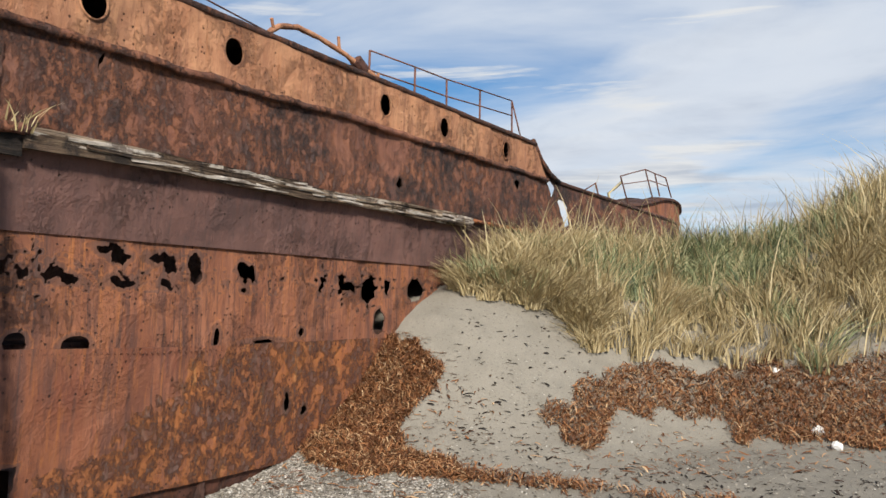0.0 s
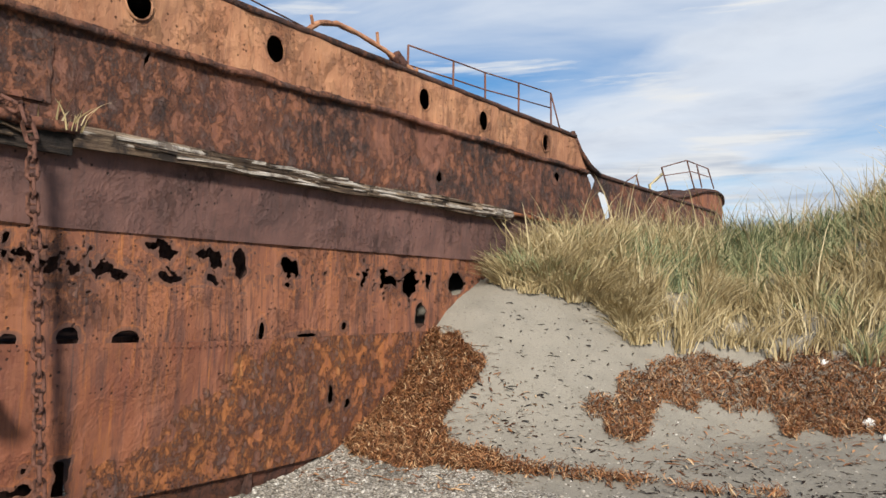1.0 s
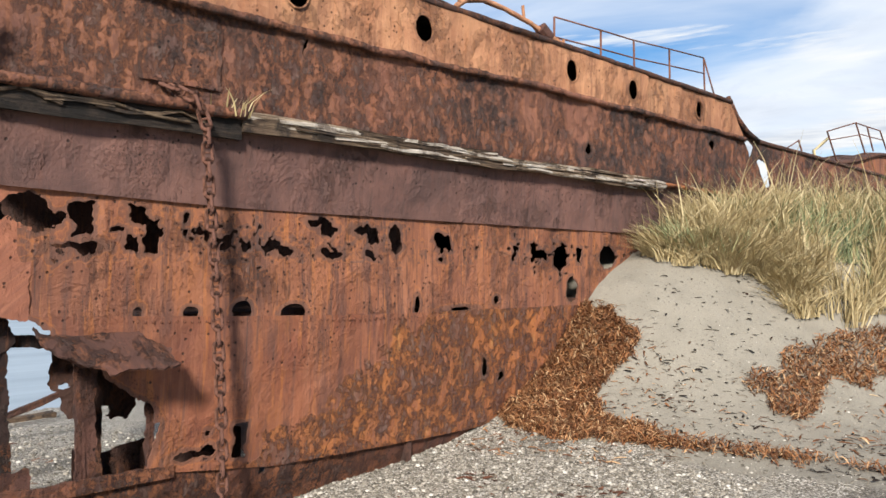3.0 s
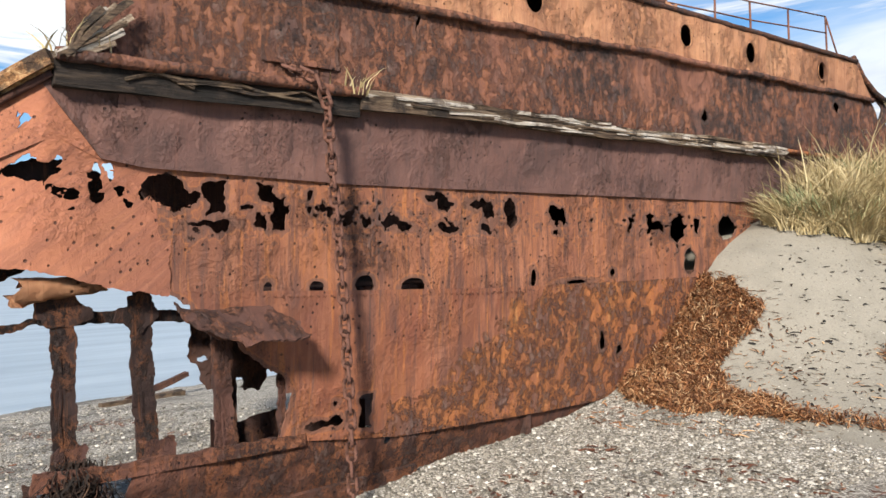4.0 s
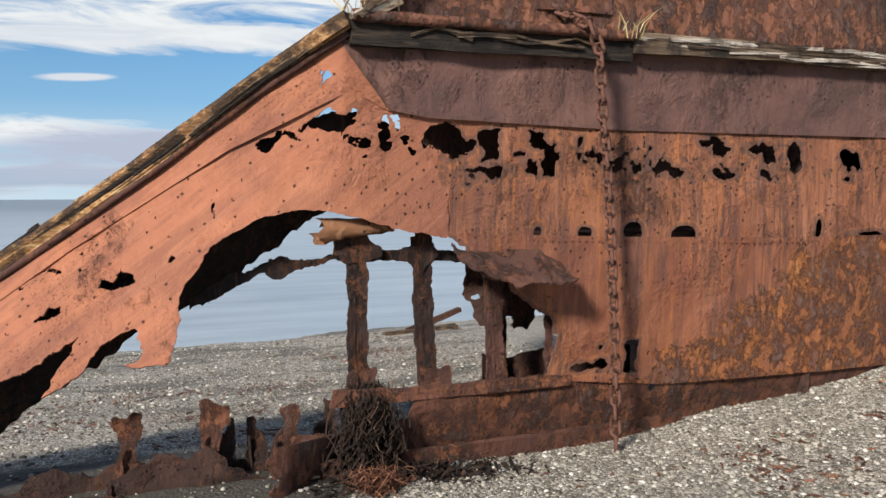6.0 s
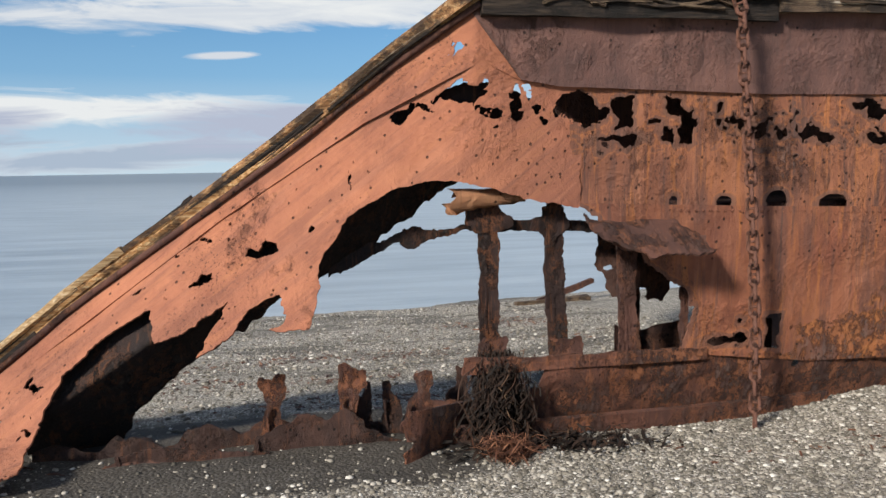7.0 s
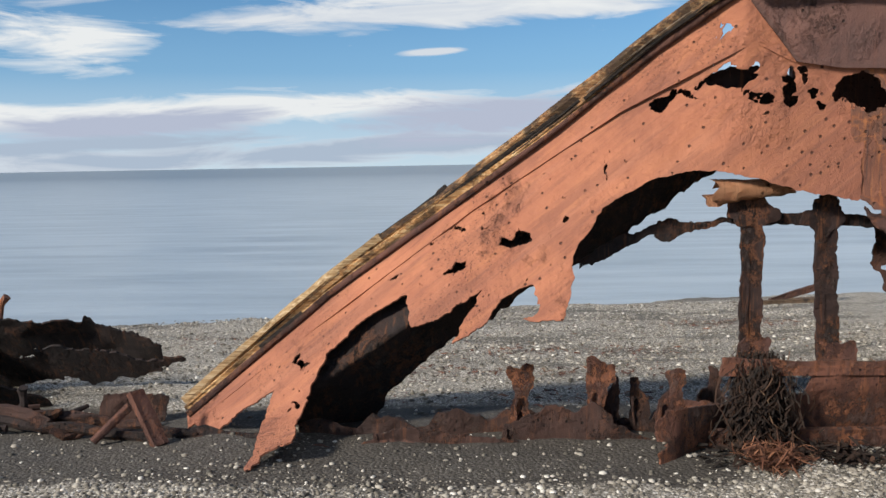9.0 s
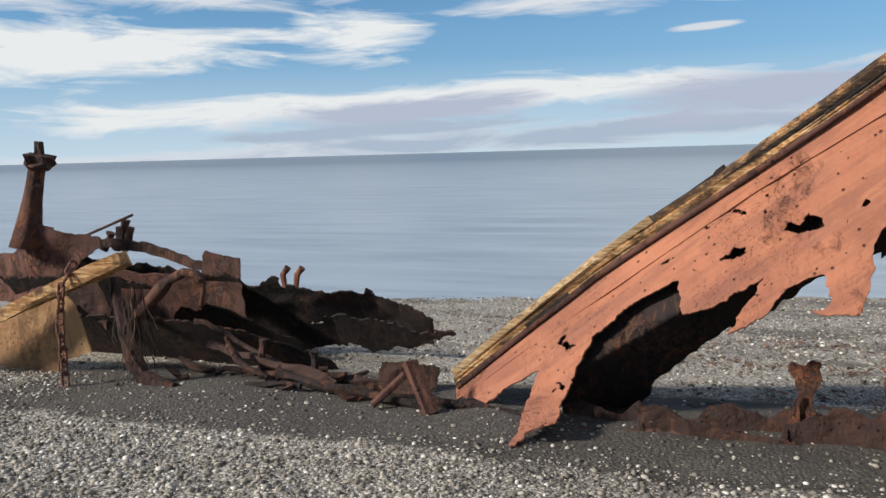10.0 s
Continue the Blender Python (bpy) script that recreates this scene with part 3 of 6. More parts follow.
def build_ground():
    fx = np.linspace(-8, 6, 141)
    xs = np.concatenate([-np.array(grow(8.3, 400, 0.4, 1.3))[::-1], fx, np.array(grow(6.3, 2500, 0.4, 1.3))])
    fy = np.linspace(-6, 17, 231)
    ys = np.concatenate([-np.array(grow(6.3, 3000, 0.4, 1.3))[::-1], fy, np.array(grow(17.3, 3000, 0.4, 1.3))])
    X, Y = np.meshgrid(xs, ys, indexing="ij")
    Z = ground_z(X, Y)
    verts = np.stack([X.ravel(), Y.ravel(), Z.ravel()], 1).tolist()
    nx, ny = X.shape
    idx = np.arange(nx * ny).reshape(nx, ny)
    faces = np.stack([idx[:-1, :-1].ravel(), idx[1:, :-1].ravel(), idx[1:, 1:].ravel(), idx[:-1, 1:].ravel()], 1).tolist()
    ob = link("ground", verts, faces, M_GROUND)
    at = ob.data.attributes.new("sand", "FLOAT", "POINT")
    s = Y - (8.75 + 0.15 * (X + 1.9))
    at.data.foreach_set("value", ((0.5 + 0.9 * s).clip(0, 1) * smooth(-4.6, -3.2, X)).ravel())
    # damp ground by the keelson and the painted shade below the wreck
    wet = ob.data.attributes.new("wet", "FLOAT", "POINT")
    w = smooth(-4.2, -2.6, X) * smooth(-0.75, -1.6, X) * smooth(-5.5, -3.5, Y) * smooth(3.9, 2.9, Y)
    wet.data.foreach_set("value", w.ravel())
    return tagged(ob, "grey shingle beach with a sand dune", "beach", kind="structure")


build_ground()
sea_bm = bmesh.new()
bmesh.ops.create_grid(sea_bm, x_segments=8, y_segments=8, size=4500)
sea = part("water", sea_bm, M_SEA)
sea.location = (-4507, 0, -0.80)
tagged(sea, "calm grey-blue sea reaching the horizon", "sea", kind="structure")

# ---- the hull ----
hull = thing("shipwreck", "large rusted steel shipwreck with torn open hull plating", "shipwreck")
FOLD = 3.4


def line(*pts):
    ys, zs = [p[0] for p in pts], [p[1] for p in pts]
    return lambda u: np.interp(u, ys, zs)


sheer = line((-0.30, 0.36), (0.23, 0.80), (0.76, 1.23), (1.5, 1.74), (2.25, 2.28), (2.81, 2.72), (3.4, 3.12), (3.42, 3.13), (20, 3.13))
strip = line((-0.30, 0.30), (0.4, 0.84), (1.66, 1.76), (2.62, 2.38), (3.46, 2.80))
seam = line((3.4, 2.80), (3.7, 2.65), (4.0, 2.605), (5.6, 2.56), (16, 2.57))
lap = line((4.1, 1.795), (5.66, 1.735), (7.1, 1.695), (9, 1.685), (16, 1.685))
bilge = line((2.85, 0.36), (3.8, 0.40), (3.9, 0.62), (4.2, 0.68), (5.0, 0.66), (6.1, 0.53), (7.8, 0.50), (16, 0.5))
section = line((-1.0, -2.35), (0.0, -2.14), (0.5, -1.96), (1.0, -1.91), (1.7, -1.88), (2.56, -1.88), (3.15, -1.82), (3.3, -1.77), (6, -1.75))


def on_hull(proud, dents=0.012, seed=0):
    """Place for torn_sheet: the side is upright; ahead of the fold the plating droops and leans inboard, tapering as it goes."""

    def place(u, v):
        x = section(v) + proud
        x = x + dents * (fbm(u * 1.3, v * 1.3, seed, 3) + 0.5 * fbm(u * 5, v * 5, seed + 4, 2))
        lean = 1.4 * np.clip(FOLD - u, 0, None) / 3.6
        inboard = lean * (v - (-0.05 + 0.6 * u))
        # the lowest tongue is bent out over the shingle
        inboard = inboard - 1.25 * np.clip(0.36 - v, 0, None) * np.clip((0.75 - u) / 0.3, 0, 1) * np.clip((u + 0.08) / 0.12, 0, 1)
        k = 1 + 0.183 * inboard
        flat = np.clip((FOLD - u) / 0.4, 0, 1)
        x = x * (1 - flat) + (-1.9 + proud + x - section(v) - proud) * flat
        return np.stack([x - inboard, 1.7 + (u - 1.7) * k, 2.05 + (v - 2.05) * k], 1)

    return place


def holes(kind_list, rag, seed):
    """keep() for a plate with the holes in kind_list: (shape, y, z, ry, rz)."""

    def keep(U, V):
        Y, Z = wobble(U, V, rag, seed)
        worst = np.full(U.shape, -1.0)
        for shape, y, z, ry, rz in kind_list:
            worst = np.maximum(worst, (box2 if shape == "box" else oval)(Y, Z, y, z, ry, rz))
        return -worst

    return keep


def span(a, b, step):
    return np.linspace(a, b, int((b - a) / step) + 1)


# bulwark with portholes
PORTS = [(6.11, 4.31), (7.56, 4.33), (9.98, 4.37), (11.34, 4.37), (13.18, 4.38)]
deck_line = line((2, 4.6), (7, 4.59), (14.3, 4.65), (16, 4.65))
roll_line = line((2, 4.0), (6.6, 4.01), (8.2, 4.04), (8.8, 4.08), (14.8, 4.15))


def end_cut(U, V):
    return (14.22 + (4.66 - V) * 1.06) - U


port_keep = holes([("oval", y, z, 0.115, 0.125) for y, z in PORTS], 0.004, 2)
torn_sheet("bulwark_plating", span(3.75, 15.2, 0.04), roll_line, deck_line, 24, lambda U, V: np.minimum(port_keep(U, V), end_cut(U, V)), on_hull(0.02, 0.015, 3), 0.014, R_BULWARK, hull, "orange rusted bulwark plating with portholes")
top_keep = holes([("oval", 10.38, 3.53, 0.06, 0.075), ("oval", 13.6, 3.93, 0.1, 0.05), ("oval", 9.79, 3.63, 0.025, 0.025), ("oval", 6.21, 3.89, 0.02, 0.1), ("oval", 6.1, 3.98, 0.05, 0.015), ("oval", 7.9, 3.78, 0.03, 0.02)], 0.03, 5)
torn_sheet("topside_plating", span(3.5, 15.9, 0.035), line((0, 3.2), (20, 3.2)), roll_line, 28, lambda U, V: np.minimum(top_keep(U, V), np.minimum(end_cut(U, V), U - 3.5 + 0.09 * fbm(U * 5, V * 5, 7, 3))), on_hull(0.0, 0.02, 7), 0.014, R_TOPSIDE, hull, "dark flaking rust topside plating")
# plating between the timber strake and the seam
torn_sheet("strake_plating", span(3.34, 16, 0.05), seam, line((0, 3.24), (20, 3.24)), 18, lambda U, V: np.minimum((U - FOLD) - 0.80 * (3.04 - V), end_cut(U, V)), on_hull(0.03, 0.012, 11), 0.014, R_BAND, hull, "smooth purple-brown rusted plating")

FORE_HOLES = [("oval", 4.15, 2.46, 0.15, 0.12), ("oval", 4.31, 2.445, 0.075, 0.045), ("box", 4.49, 2.44, 0.075, 0.112), ("oval", 4.42, 2.245, 0.15, 0.03), ("oval", 4.32, 2.18, 0.04, 0.028), ("oval", 4.55, 2.235, 0.05, 0.04),
              ("box", 4.86, 2.48, 0.075, 0.055), ("box", 4.98, 2.33, 0.07, 0.125), ("box", 4.83, 2.26, 0.045, 0.052), ("oval", 5.25, 2.47, 0.03, 0.028), ("oval", 5.5, 2.30, 0.05, 0.03), ("oval", 5.74, 2.28, 0.04, 0.04)]
AFTER_HOLES = [("oval", 5.99, 2.28, 0.09, 0.04), ("oval", 6.14, 2.232, 0.10, 0.045), ("oval", 6.46, 2.486, 0.11, 0.035), ("oval", 6.58, 2.435, 0.085, 0.055), ("oval", 6.6, 2.231, 0.115, 0.035), ("oval", 6.95, 2.45, 0.11, 0.05), ("box", 7.076, 2.385, 0.07, 0.075), ("oval", 7.025, 2.223, 0.07, 0.05),
               ("oval", 7.365, 2.37, 0.078, 0.13), ("oval", 7.976, 2.353, 0.107, 0.10), ("oval", 7.98, 2.19, 0.04, 0.035), ("box", 9.10, 2.275, 0.045, 0.09), ("box", 9.45, 2.30, 0.075, 0.09)]
STERN_HOLES = [("box", 9.60, 2.26, 0.09, 0.044), ("oval", 9.965, 2.22, 0.13, 0.15), ("box", 10.336, 2.28, 0.05, 0.086), ("oval", 10.96, 2.25, 0.19, 0.145), ("oval", 10.185, 1.86, 0.10, 0.15)]
ARCHES = [("oval", 4.88, 1.788, 0.038, 0.05), ("oval", 5.29, 1.765, 0.065, 0.055), ("oval", 5.73, 1.77, 0.092, 0.085), ("oval", 6.205, 1.735, 0.122, 0.075), ("oval", 7.636, 1.76, 0.038, 0.083),
          ("oval", 8.244, 1.705, 0.144, 0.02), ("oval", 8.813, 1.78, 0.05, 0.038)]
row_holes, arch_holes = holes(FORE_HOLES + AFTER_HOLES + STERN_HOLES, 0.03, 21), holes(ARCHES, 0.008, 22)


def mid_holes(U, V):
    return np.minimum(row_holes(U, V), arch_holes(U, V))



def middle_keep(U, V):
    # fine rot along the row of holes
    rot = fbm(U * 17, V * 19, 33, 4) - 0.62 - 3.4 * np.abs(V - 2.36 + 0.03 * np.clip(U - 5, 0, 3)) + 0.55 * smooth(-0.2, 0.7, fbm(U * 1.4, V, 3, 2))
    return np.minimum(mid_holes(U, V), -0.06 * rot)


torn_sheet("middle_plating", span(4.08, 13.4, 0.013), lambda u: lap(u) - 0.02, lambda u: seam(u) + 0.02, 72, middle_keep, on_hull(0.0, 0.012, 23), 0.012, R_MIDDLE, hull, "orange rust plating eaten through by rot holes")

LOWER_GAP = [(3.6, 1.9), (4.11, 1.80), (4.22, 1.74), (4.33, 1.60), (4.40, 1.50), (4.58, 1.42), (4.74, 1.29), (5.01, 1.12), (5.06, 0.97), (4.98, 0.60), (3.6, 0.4)]
low_holes = holes([("box", 5.752, 0.765, 0.06, 0.13), ("oval", 5.32, 0.715, 0.13, 0.035), ("oval", 5.48, 0.73, 0.07, 0.03), ("oval", 5.46, 0.876, 0.028, 0.03), ("oval", 8.632, 1.10, 0.04, 0.10), ("oval", 8.90, 0.97, 0.045, 0.06)], 0.022, 41)


def lower_keep(U, V):
    Y, Z = wobble(U, V, 0.02, 43)
    return np.minimum(low_holes(U, V), -inside(Y, Z, LOWER_GAP))


torn_sheet("lower_plating", span(4.0, 12.5, 0.022), lambda u: bilge(u) - 0.02, lambda u: lap(u) + 0.0, 48, lower_keep, on_hull(0.014, 0.014, 45), 0.013, R_LOWER, hull, "streaked orange and black rust lower plating")

bilge_holes = holes([("oval", 5.984, 0.506, 0.038, 0.05), ("box", 3.76, 0.53, 0.145, 0.085), ("oval", 3.62, 0.54, 0.06, 0.10)], 0.02, 51)
torn_sheet("bilge_plating", span(2.85, 10.5, 0.03), line((0, -0.25), (20, -0.25)), bilge, 26, lambda U, V: np.minimum(bilge_holes(U, V), (U - 2.9) + 0.05 * fbm(U * 8, V * 8, 5, 3)), on_hull(-0.02, 0.02, 53), 0.016, R_BILGE, hull, "dented rust bottom plating sunk in shingle")

# drooping bow plating
BOW = [(-0.32, 0.42), (-0.26, 0.32), (-0.15, 0.22), (0.05, 0.39), (0.22, 0.50), (0.30, 0.55), (0.17, 0.23), (0.05, -0.04), (0.20, 0.09), (0.39, 0.20), (0.53, 0.53), (0.67, 0.79), (0.90, 1.02), (1.20, 1.18), (1.23, 0.95), (1.49, 1.06), (1.72, 1.21),
       (1.49, 0.83), (1.68, 0.96), (1.86, 1.16), (2.04, 1.24), (2.08, 1.05), (1.98, 1.01), (2.12, 0.98), (2.25, 1.0), (2.31, 1.22), (2.32, 1.45), (2.51, 1.75), (2.86, 1.93), (3.24, 1.98), (3.79, 1.83), (4.16, 1.76), (4.17, 3.0), (3.6, 3.3), (-0.2, 0.9)]
pits = np.random.RandomState(5)
BOW_PITS = [("oval", y, -0.05 + 0.6 * y + d * (0.35 + 0.2 * y), r, r) for y, d, r in zip(pits.uniform(0.4, 4.0, 90), pits.uniform(0.1, 1.6, 90), pits.uniform(0.008, 0.015, 90))]
bow_holes = holes(BOW_PITS + FORE_HOLES[:2] + [("oval", 3.32, 2.58, 0.16, 0.055), ("oval", 3.2, 2.54, 0.08, 0.04), ("oval", 2.86, 2.42, 0.06, 0.05), ("oval", 2.95, 2.47, 0.04, 0.05), ("oval", 3.45, 2.64, 0.03, 0.02), ("oval", 3.67, 2.51, 0.04, 0.09), ("oval", 3.85, 2.47, 0.03, 0.04), ("oval", 3.76, 2.59, 0.045, 0.022), ("oval", 3.79, 2.54, 0.02, 0.03), ("oval", 3.7, 2.42, 0.06, 0.03), ("oval", 3.9, 2.38, 0.03, 0.03),
                   ("oval", 1.92, 1.535, 0.10, 0.03), ("oval", 1.99, 1.575, 0.055, 0.035), ("oval", 1.50, 1.325, 0.06, 0.022), ("oval", 1.56, 1.355, 0.045, 0.025), ("oval", 1.562, 1.62, 0.037, 0.016), ("oval", 1.075, 1.04, 0.05, 0.03), ("oval", 3.47, 2.45, 0.025, 0.025), ("oval", 0.48, 0.73, 0.07, 0.018), ("oval", 4.0, 2.42, 0.03, 0.05), ("oval", 3.05, 2.48, 0.05, 0.02), ("oval", 3.42, 2.5, 0.04, 0.02), ("oval", 3.55, 2.44, 0.05, 0.03), ("oval", 1.1, 1.3, 0.06, 0.012), ("oval", 2.5, 2.0, 0.012, 0.05)], 0.03, 61)


def bow_keep(U, V):
    Y, Z = wobble(U, V, 0.013, 63)
    Y = Y + 0.008 * vnoise(U * 60, V * 60, 67)
    return np.minimum(bow_holes(U, V), inside(Y, Z, BOW))


bow_top = lambda u: np.where(u < 3.46, strip(u), seam(u) + 0.01)
torn_sheet("bow_plating", span(-0.32, 4.17, 0.016), lambda u: np.minimum(line((-0.32, 0.1), (0, -0.08), (0.45, 0.05), (2.0, 0.9), (2.4, 0.95), (4.2, 1.6))(u), bow_top(u) - 0.05), bow_top, 90, bow_keep, on_hull(0.004, 0.012, 65), 0.012, R_BOW, hull, "orange rust bow plating torn into tongues")
top_holes = holes([("oval", 3.27, 2.88, 0.05, 0.03), ("oval", 3.2, 2.8, 0.02, 0.015)], 0.02, 71)
torn_sheet("bow_sheer_plating", span(-0.30, 3.72, 0.03), lambda u: np.where(u < 3.46, strip(u) - 0.02, seam(u)), lambda u: sheer(u) + 0.03, 14, lambda U, V: np.minimum(top_holes(U, V), 0.80 * (3.04 - V) + 0.03 - (U - FOLD)), on_hull(0.018, 0.008, 73), 0.012, R_BOW, hull, "orange rust plating under the fallen rail")

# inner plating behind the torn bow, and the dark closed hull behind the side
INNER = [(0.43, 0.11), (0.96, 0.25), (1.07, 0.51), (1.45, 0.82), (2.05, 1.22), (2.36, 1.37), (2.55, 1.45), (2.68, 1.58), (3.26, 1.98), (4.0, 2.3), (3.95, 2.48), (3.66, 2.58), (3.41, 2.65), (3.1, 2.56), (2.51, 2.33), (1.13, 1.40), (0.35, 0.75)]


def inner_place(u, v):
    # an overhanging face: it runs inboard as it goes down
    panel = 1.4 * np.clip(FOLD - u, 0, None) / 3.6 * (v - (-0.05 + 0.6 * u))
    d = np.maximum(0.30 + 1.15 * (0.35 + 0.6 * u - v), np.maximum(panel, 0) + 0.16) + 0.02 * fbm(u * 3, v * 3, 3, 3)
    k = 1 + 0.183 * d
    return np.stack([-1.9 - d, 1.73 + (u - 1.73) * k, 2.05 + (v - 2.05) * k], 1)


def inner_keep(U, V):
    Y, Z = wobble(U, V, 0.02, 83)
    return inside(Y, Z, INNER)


# its near-black colour stands for the shade behind the bow
torn_sheet("inner_plating", span(0.15, 4.1, 0.03), line((0, -0.15), (9, -0.15)), line((0, 2.8), (9, 2.8)), 84, inner_keep, inner_place, 0.012, R_BLACK_SHADE, hull, "inner plating with shade put into its black colour")


def slab(name, lo, hi, material, parent, label=""):
    bm = bmesh.new()
    bmesh.ops.create_cube(bm, size=1, matrix=Matrix.Translation([(a + b) / 2 for a, b in zip(lo, hi)]) @ Matrix.Diagonal([b - a for a, b in zip(lo, hi)] + [1]))
    return part(name, bm, material, parent, label)


# added decks and bulkheads that close the hull, so its holes look dark
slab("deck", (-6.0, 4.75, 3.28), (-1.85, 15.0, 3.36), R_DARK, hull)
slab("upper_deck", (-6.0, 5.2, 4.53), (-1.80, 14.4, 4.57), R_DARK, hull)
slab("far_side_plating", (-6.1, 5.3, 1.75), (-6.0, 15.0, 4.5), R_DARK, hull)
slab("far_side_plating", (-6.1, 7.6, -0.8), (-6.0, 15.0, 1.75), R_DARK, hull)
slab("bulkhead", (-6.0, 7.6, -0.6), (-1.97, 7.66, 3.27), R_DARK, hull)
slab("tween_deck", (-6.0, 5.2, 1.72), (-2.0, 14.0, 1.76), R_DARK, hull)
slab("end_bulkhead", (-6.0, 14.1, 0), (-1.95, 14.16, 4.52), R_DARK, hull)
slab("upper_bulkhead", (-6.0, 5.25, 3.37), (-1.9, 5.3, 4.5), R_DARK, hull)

# rolled mouldings
part("deck_edge_bar", tube([(-1.74, y, float(deck_line(y)) + 0.01) for y in np.linspace(4, 14.25, 60)], 0.035, 8, rough=0.15, seed=1), R_DARK, hull, "", True)
part("moulding", tube([(-1.735, y, float(roll_line(y)) + 0.015 * float(vnoise(y * 3, 0, 4))) for y in np.linspace(3.7, 14.75, 160)], 0.035, 8, rough=0.25, seed=2), R_TOPSIDE, hull, "", True)
part("strake_bar", tube([(-1.70, y, 3.25 - 0.012 * float(vnoise(y * 3, 2, 4))) for y in np.linspace(3.42, 5.62, 50)], 0.042, 8, rough=0.15, seed=3), R_TOPSIDE, hull, "", True)
part("lower_strake_bar", tube([(-1.74, y, 3.235) for y in np.linspace(12.0, 15.6, 30)], 0.03, 8, rough=0.1, seed=4), R_LOWER, hull, "", True)

# timber rubbing strake
part("rubbing_strake", beam([(-1.755, y, 3.19 + 0.012 * math.sin(y * 2.1)) for y in np.linspace(5.6, 12.05, 12)], 0.12, 0.115, 0.22, 5), W_DARK, hull, "splintered grey timber rubbing strake")
splinter = random.Random(12)
for i in range(52):
    a = 5.6 + 6.1 * splinter.random()
    n_s = splinter.uniform(0.5, 1.7)
    z0 = 3.145 + 0.115 * splinter.random()
    tilt = splinter.uniform(-0.012, 0.012)
    part("splinter", beam([(-1.69 + splinter.uniform(-0.03, 0.008), min(12.1, a + n_s * f), z0 + tilt * f + 0.006 * math.sin(7 * f + i)) for f in (0, 0.25, 0.5, 0.75, 1)], 0.03, splinter.uniform(0.012, 0.03), 0.5, 200 + i, 0.08), (W_PALE, W_SILVER, W_SILVER, W_DARK)[i % 4], hull)
for i in range(7):
    a = 3.5 + 1.6 * splinter.random()
    part("splinter", beam([(-1.715, a + f, 3.13 + 0.08 * splinter.random()) for f in (0, 0.2, 0.45)], 0.03, 0.02, 0.5, 240 + i, 0.08), W_DARK, hull)
part("rubbing_strake", beam([(-1.73, y, 3.245 + 0.02 * math.sin(y * 1.3)) for y in np.linspace(5.62, 11.9, 14)], 0.07, 0.035, 0.5, 15), W_PALE, hull, "splintered grey timber rubbing strake")
part("rubbing_strake", beam([(-1.775, y, 3.14) for y in np.linspace(3.42, 5.60, 6)], 0.10, 0.15, 0.12, 6), W_BLACK, hull, "dark rotten timber rubbing strake")


def fallen(u, v, out):
    p = on_hull(out, 0.0)(np.array([u]), np.array([v]))[0]
    return tuple(p)


for i in range(9):
    fan = 0.03 * (i - 4) + splinter.uniform(-0.01, 0.01)
    n_s = splinter.uniform(0.55, 1.0)
    part("broken_plank", beam([(-1.69 + 0.012 * (i % 3), 3.40 + 0.012 * i, 3.23), (-1.685 + 0.012 * (i % 3), 3.40 + 0.25 * n_s, 3.23 + (0.17 + fan) * n_s), (-1.67, 3.40 + 0.48 * n_s, 3.23 + (0.36 + 1.6 * fan) * n_s)], 0.022, 0.03, 0.55, 77 + i, 0.04), (W_PALE, W_SILVER, W_DARK)[i % 3], hull, "grey splintered plank end")
us = np.linspace(3.42, -0.28, 20)
part("fallen_rail", beam([fallen(u, float(sheer(u)) + 0.10, 0.03) for u in us if u < 1.15], 0.13, 0.11, 0.35, 19), W_TIP, hull, "pale splintered end of the fallen rail")
part("fallen_rail", beam([fallen(u, float(sheer(u)) + 0.10, 0.03) for u in us if u > 0.95], 0.13, 0.10, 0.28, 9), W_RAIL, hull, "ochre and black rotten timber of the fallen rail")
part("fallen_rail", beam([fallen(u, float(sheer(u)) + 0.055, 0.055) for u in us], 0.05, 0.045, 0.35, 10), W_YELLOW, hull, "ochre and black rotten timber of the fallen rail")
for i in range(26):
    a = splinter.uniform(-0.1, 3.3)
    n_s = splinter.uniform(0.25, 0.8)
    o, h = splinter.uniform(0.05, 0.10), splinter.uniform(0.05, 0.15)
    part("splinter", beam([fallen(max(-0.3, a - n_s * f), float(sheer(max(-0.3, a - n_s * f))) + h, o) for f in (0, 0.33, 0.66, 1)], 0.025, splinter.uniform(0.012, 0.028), 0.5, 300 + i, 0.06), (W_YELLOW, W_BLACK, W_PALE, W_RAIL, W_BLACK)[i % 5], hull)
for u0, hgt in ((1.42, 0.10), (0.45, 0.07), (3.0, 0.05), (0.9, 0.03)):
    p0 = Vector(fallen(u0, float(sheer(u0)) + 0.13, 0.03))
    part("iron_scrap", tube([p0, p0 + Vector((0.01, 0.03, hgt * 0.6)), p0 + Vector((0, 0.08, hgt))], 0.022, 6, [1, 1.2, 0.6], 0.4, int(u0 * 50)), R_BLACK_SHADE, hull)
part("fallen_rail_bar", tube([fallen(u, float(sheer(u)) + 0.01, 0.045) for u in us], 0.028, 8, rough=0.2, seed=5), R_RIB, hull, "", True)


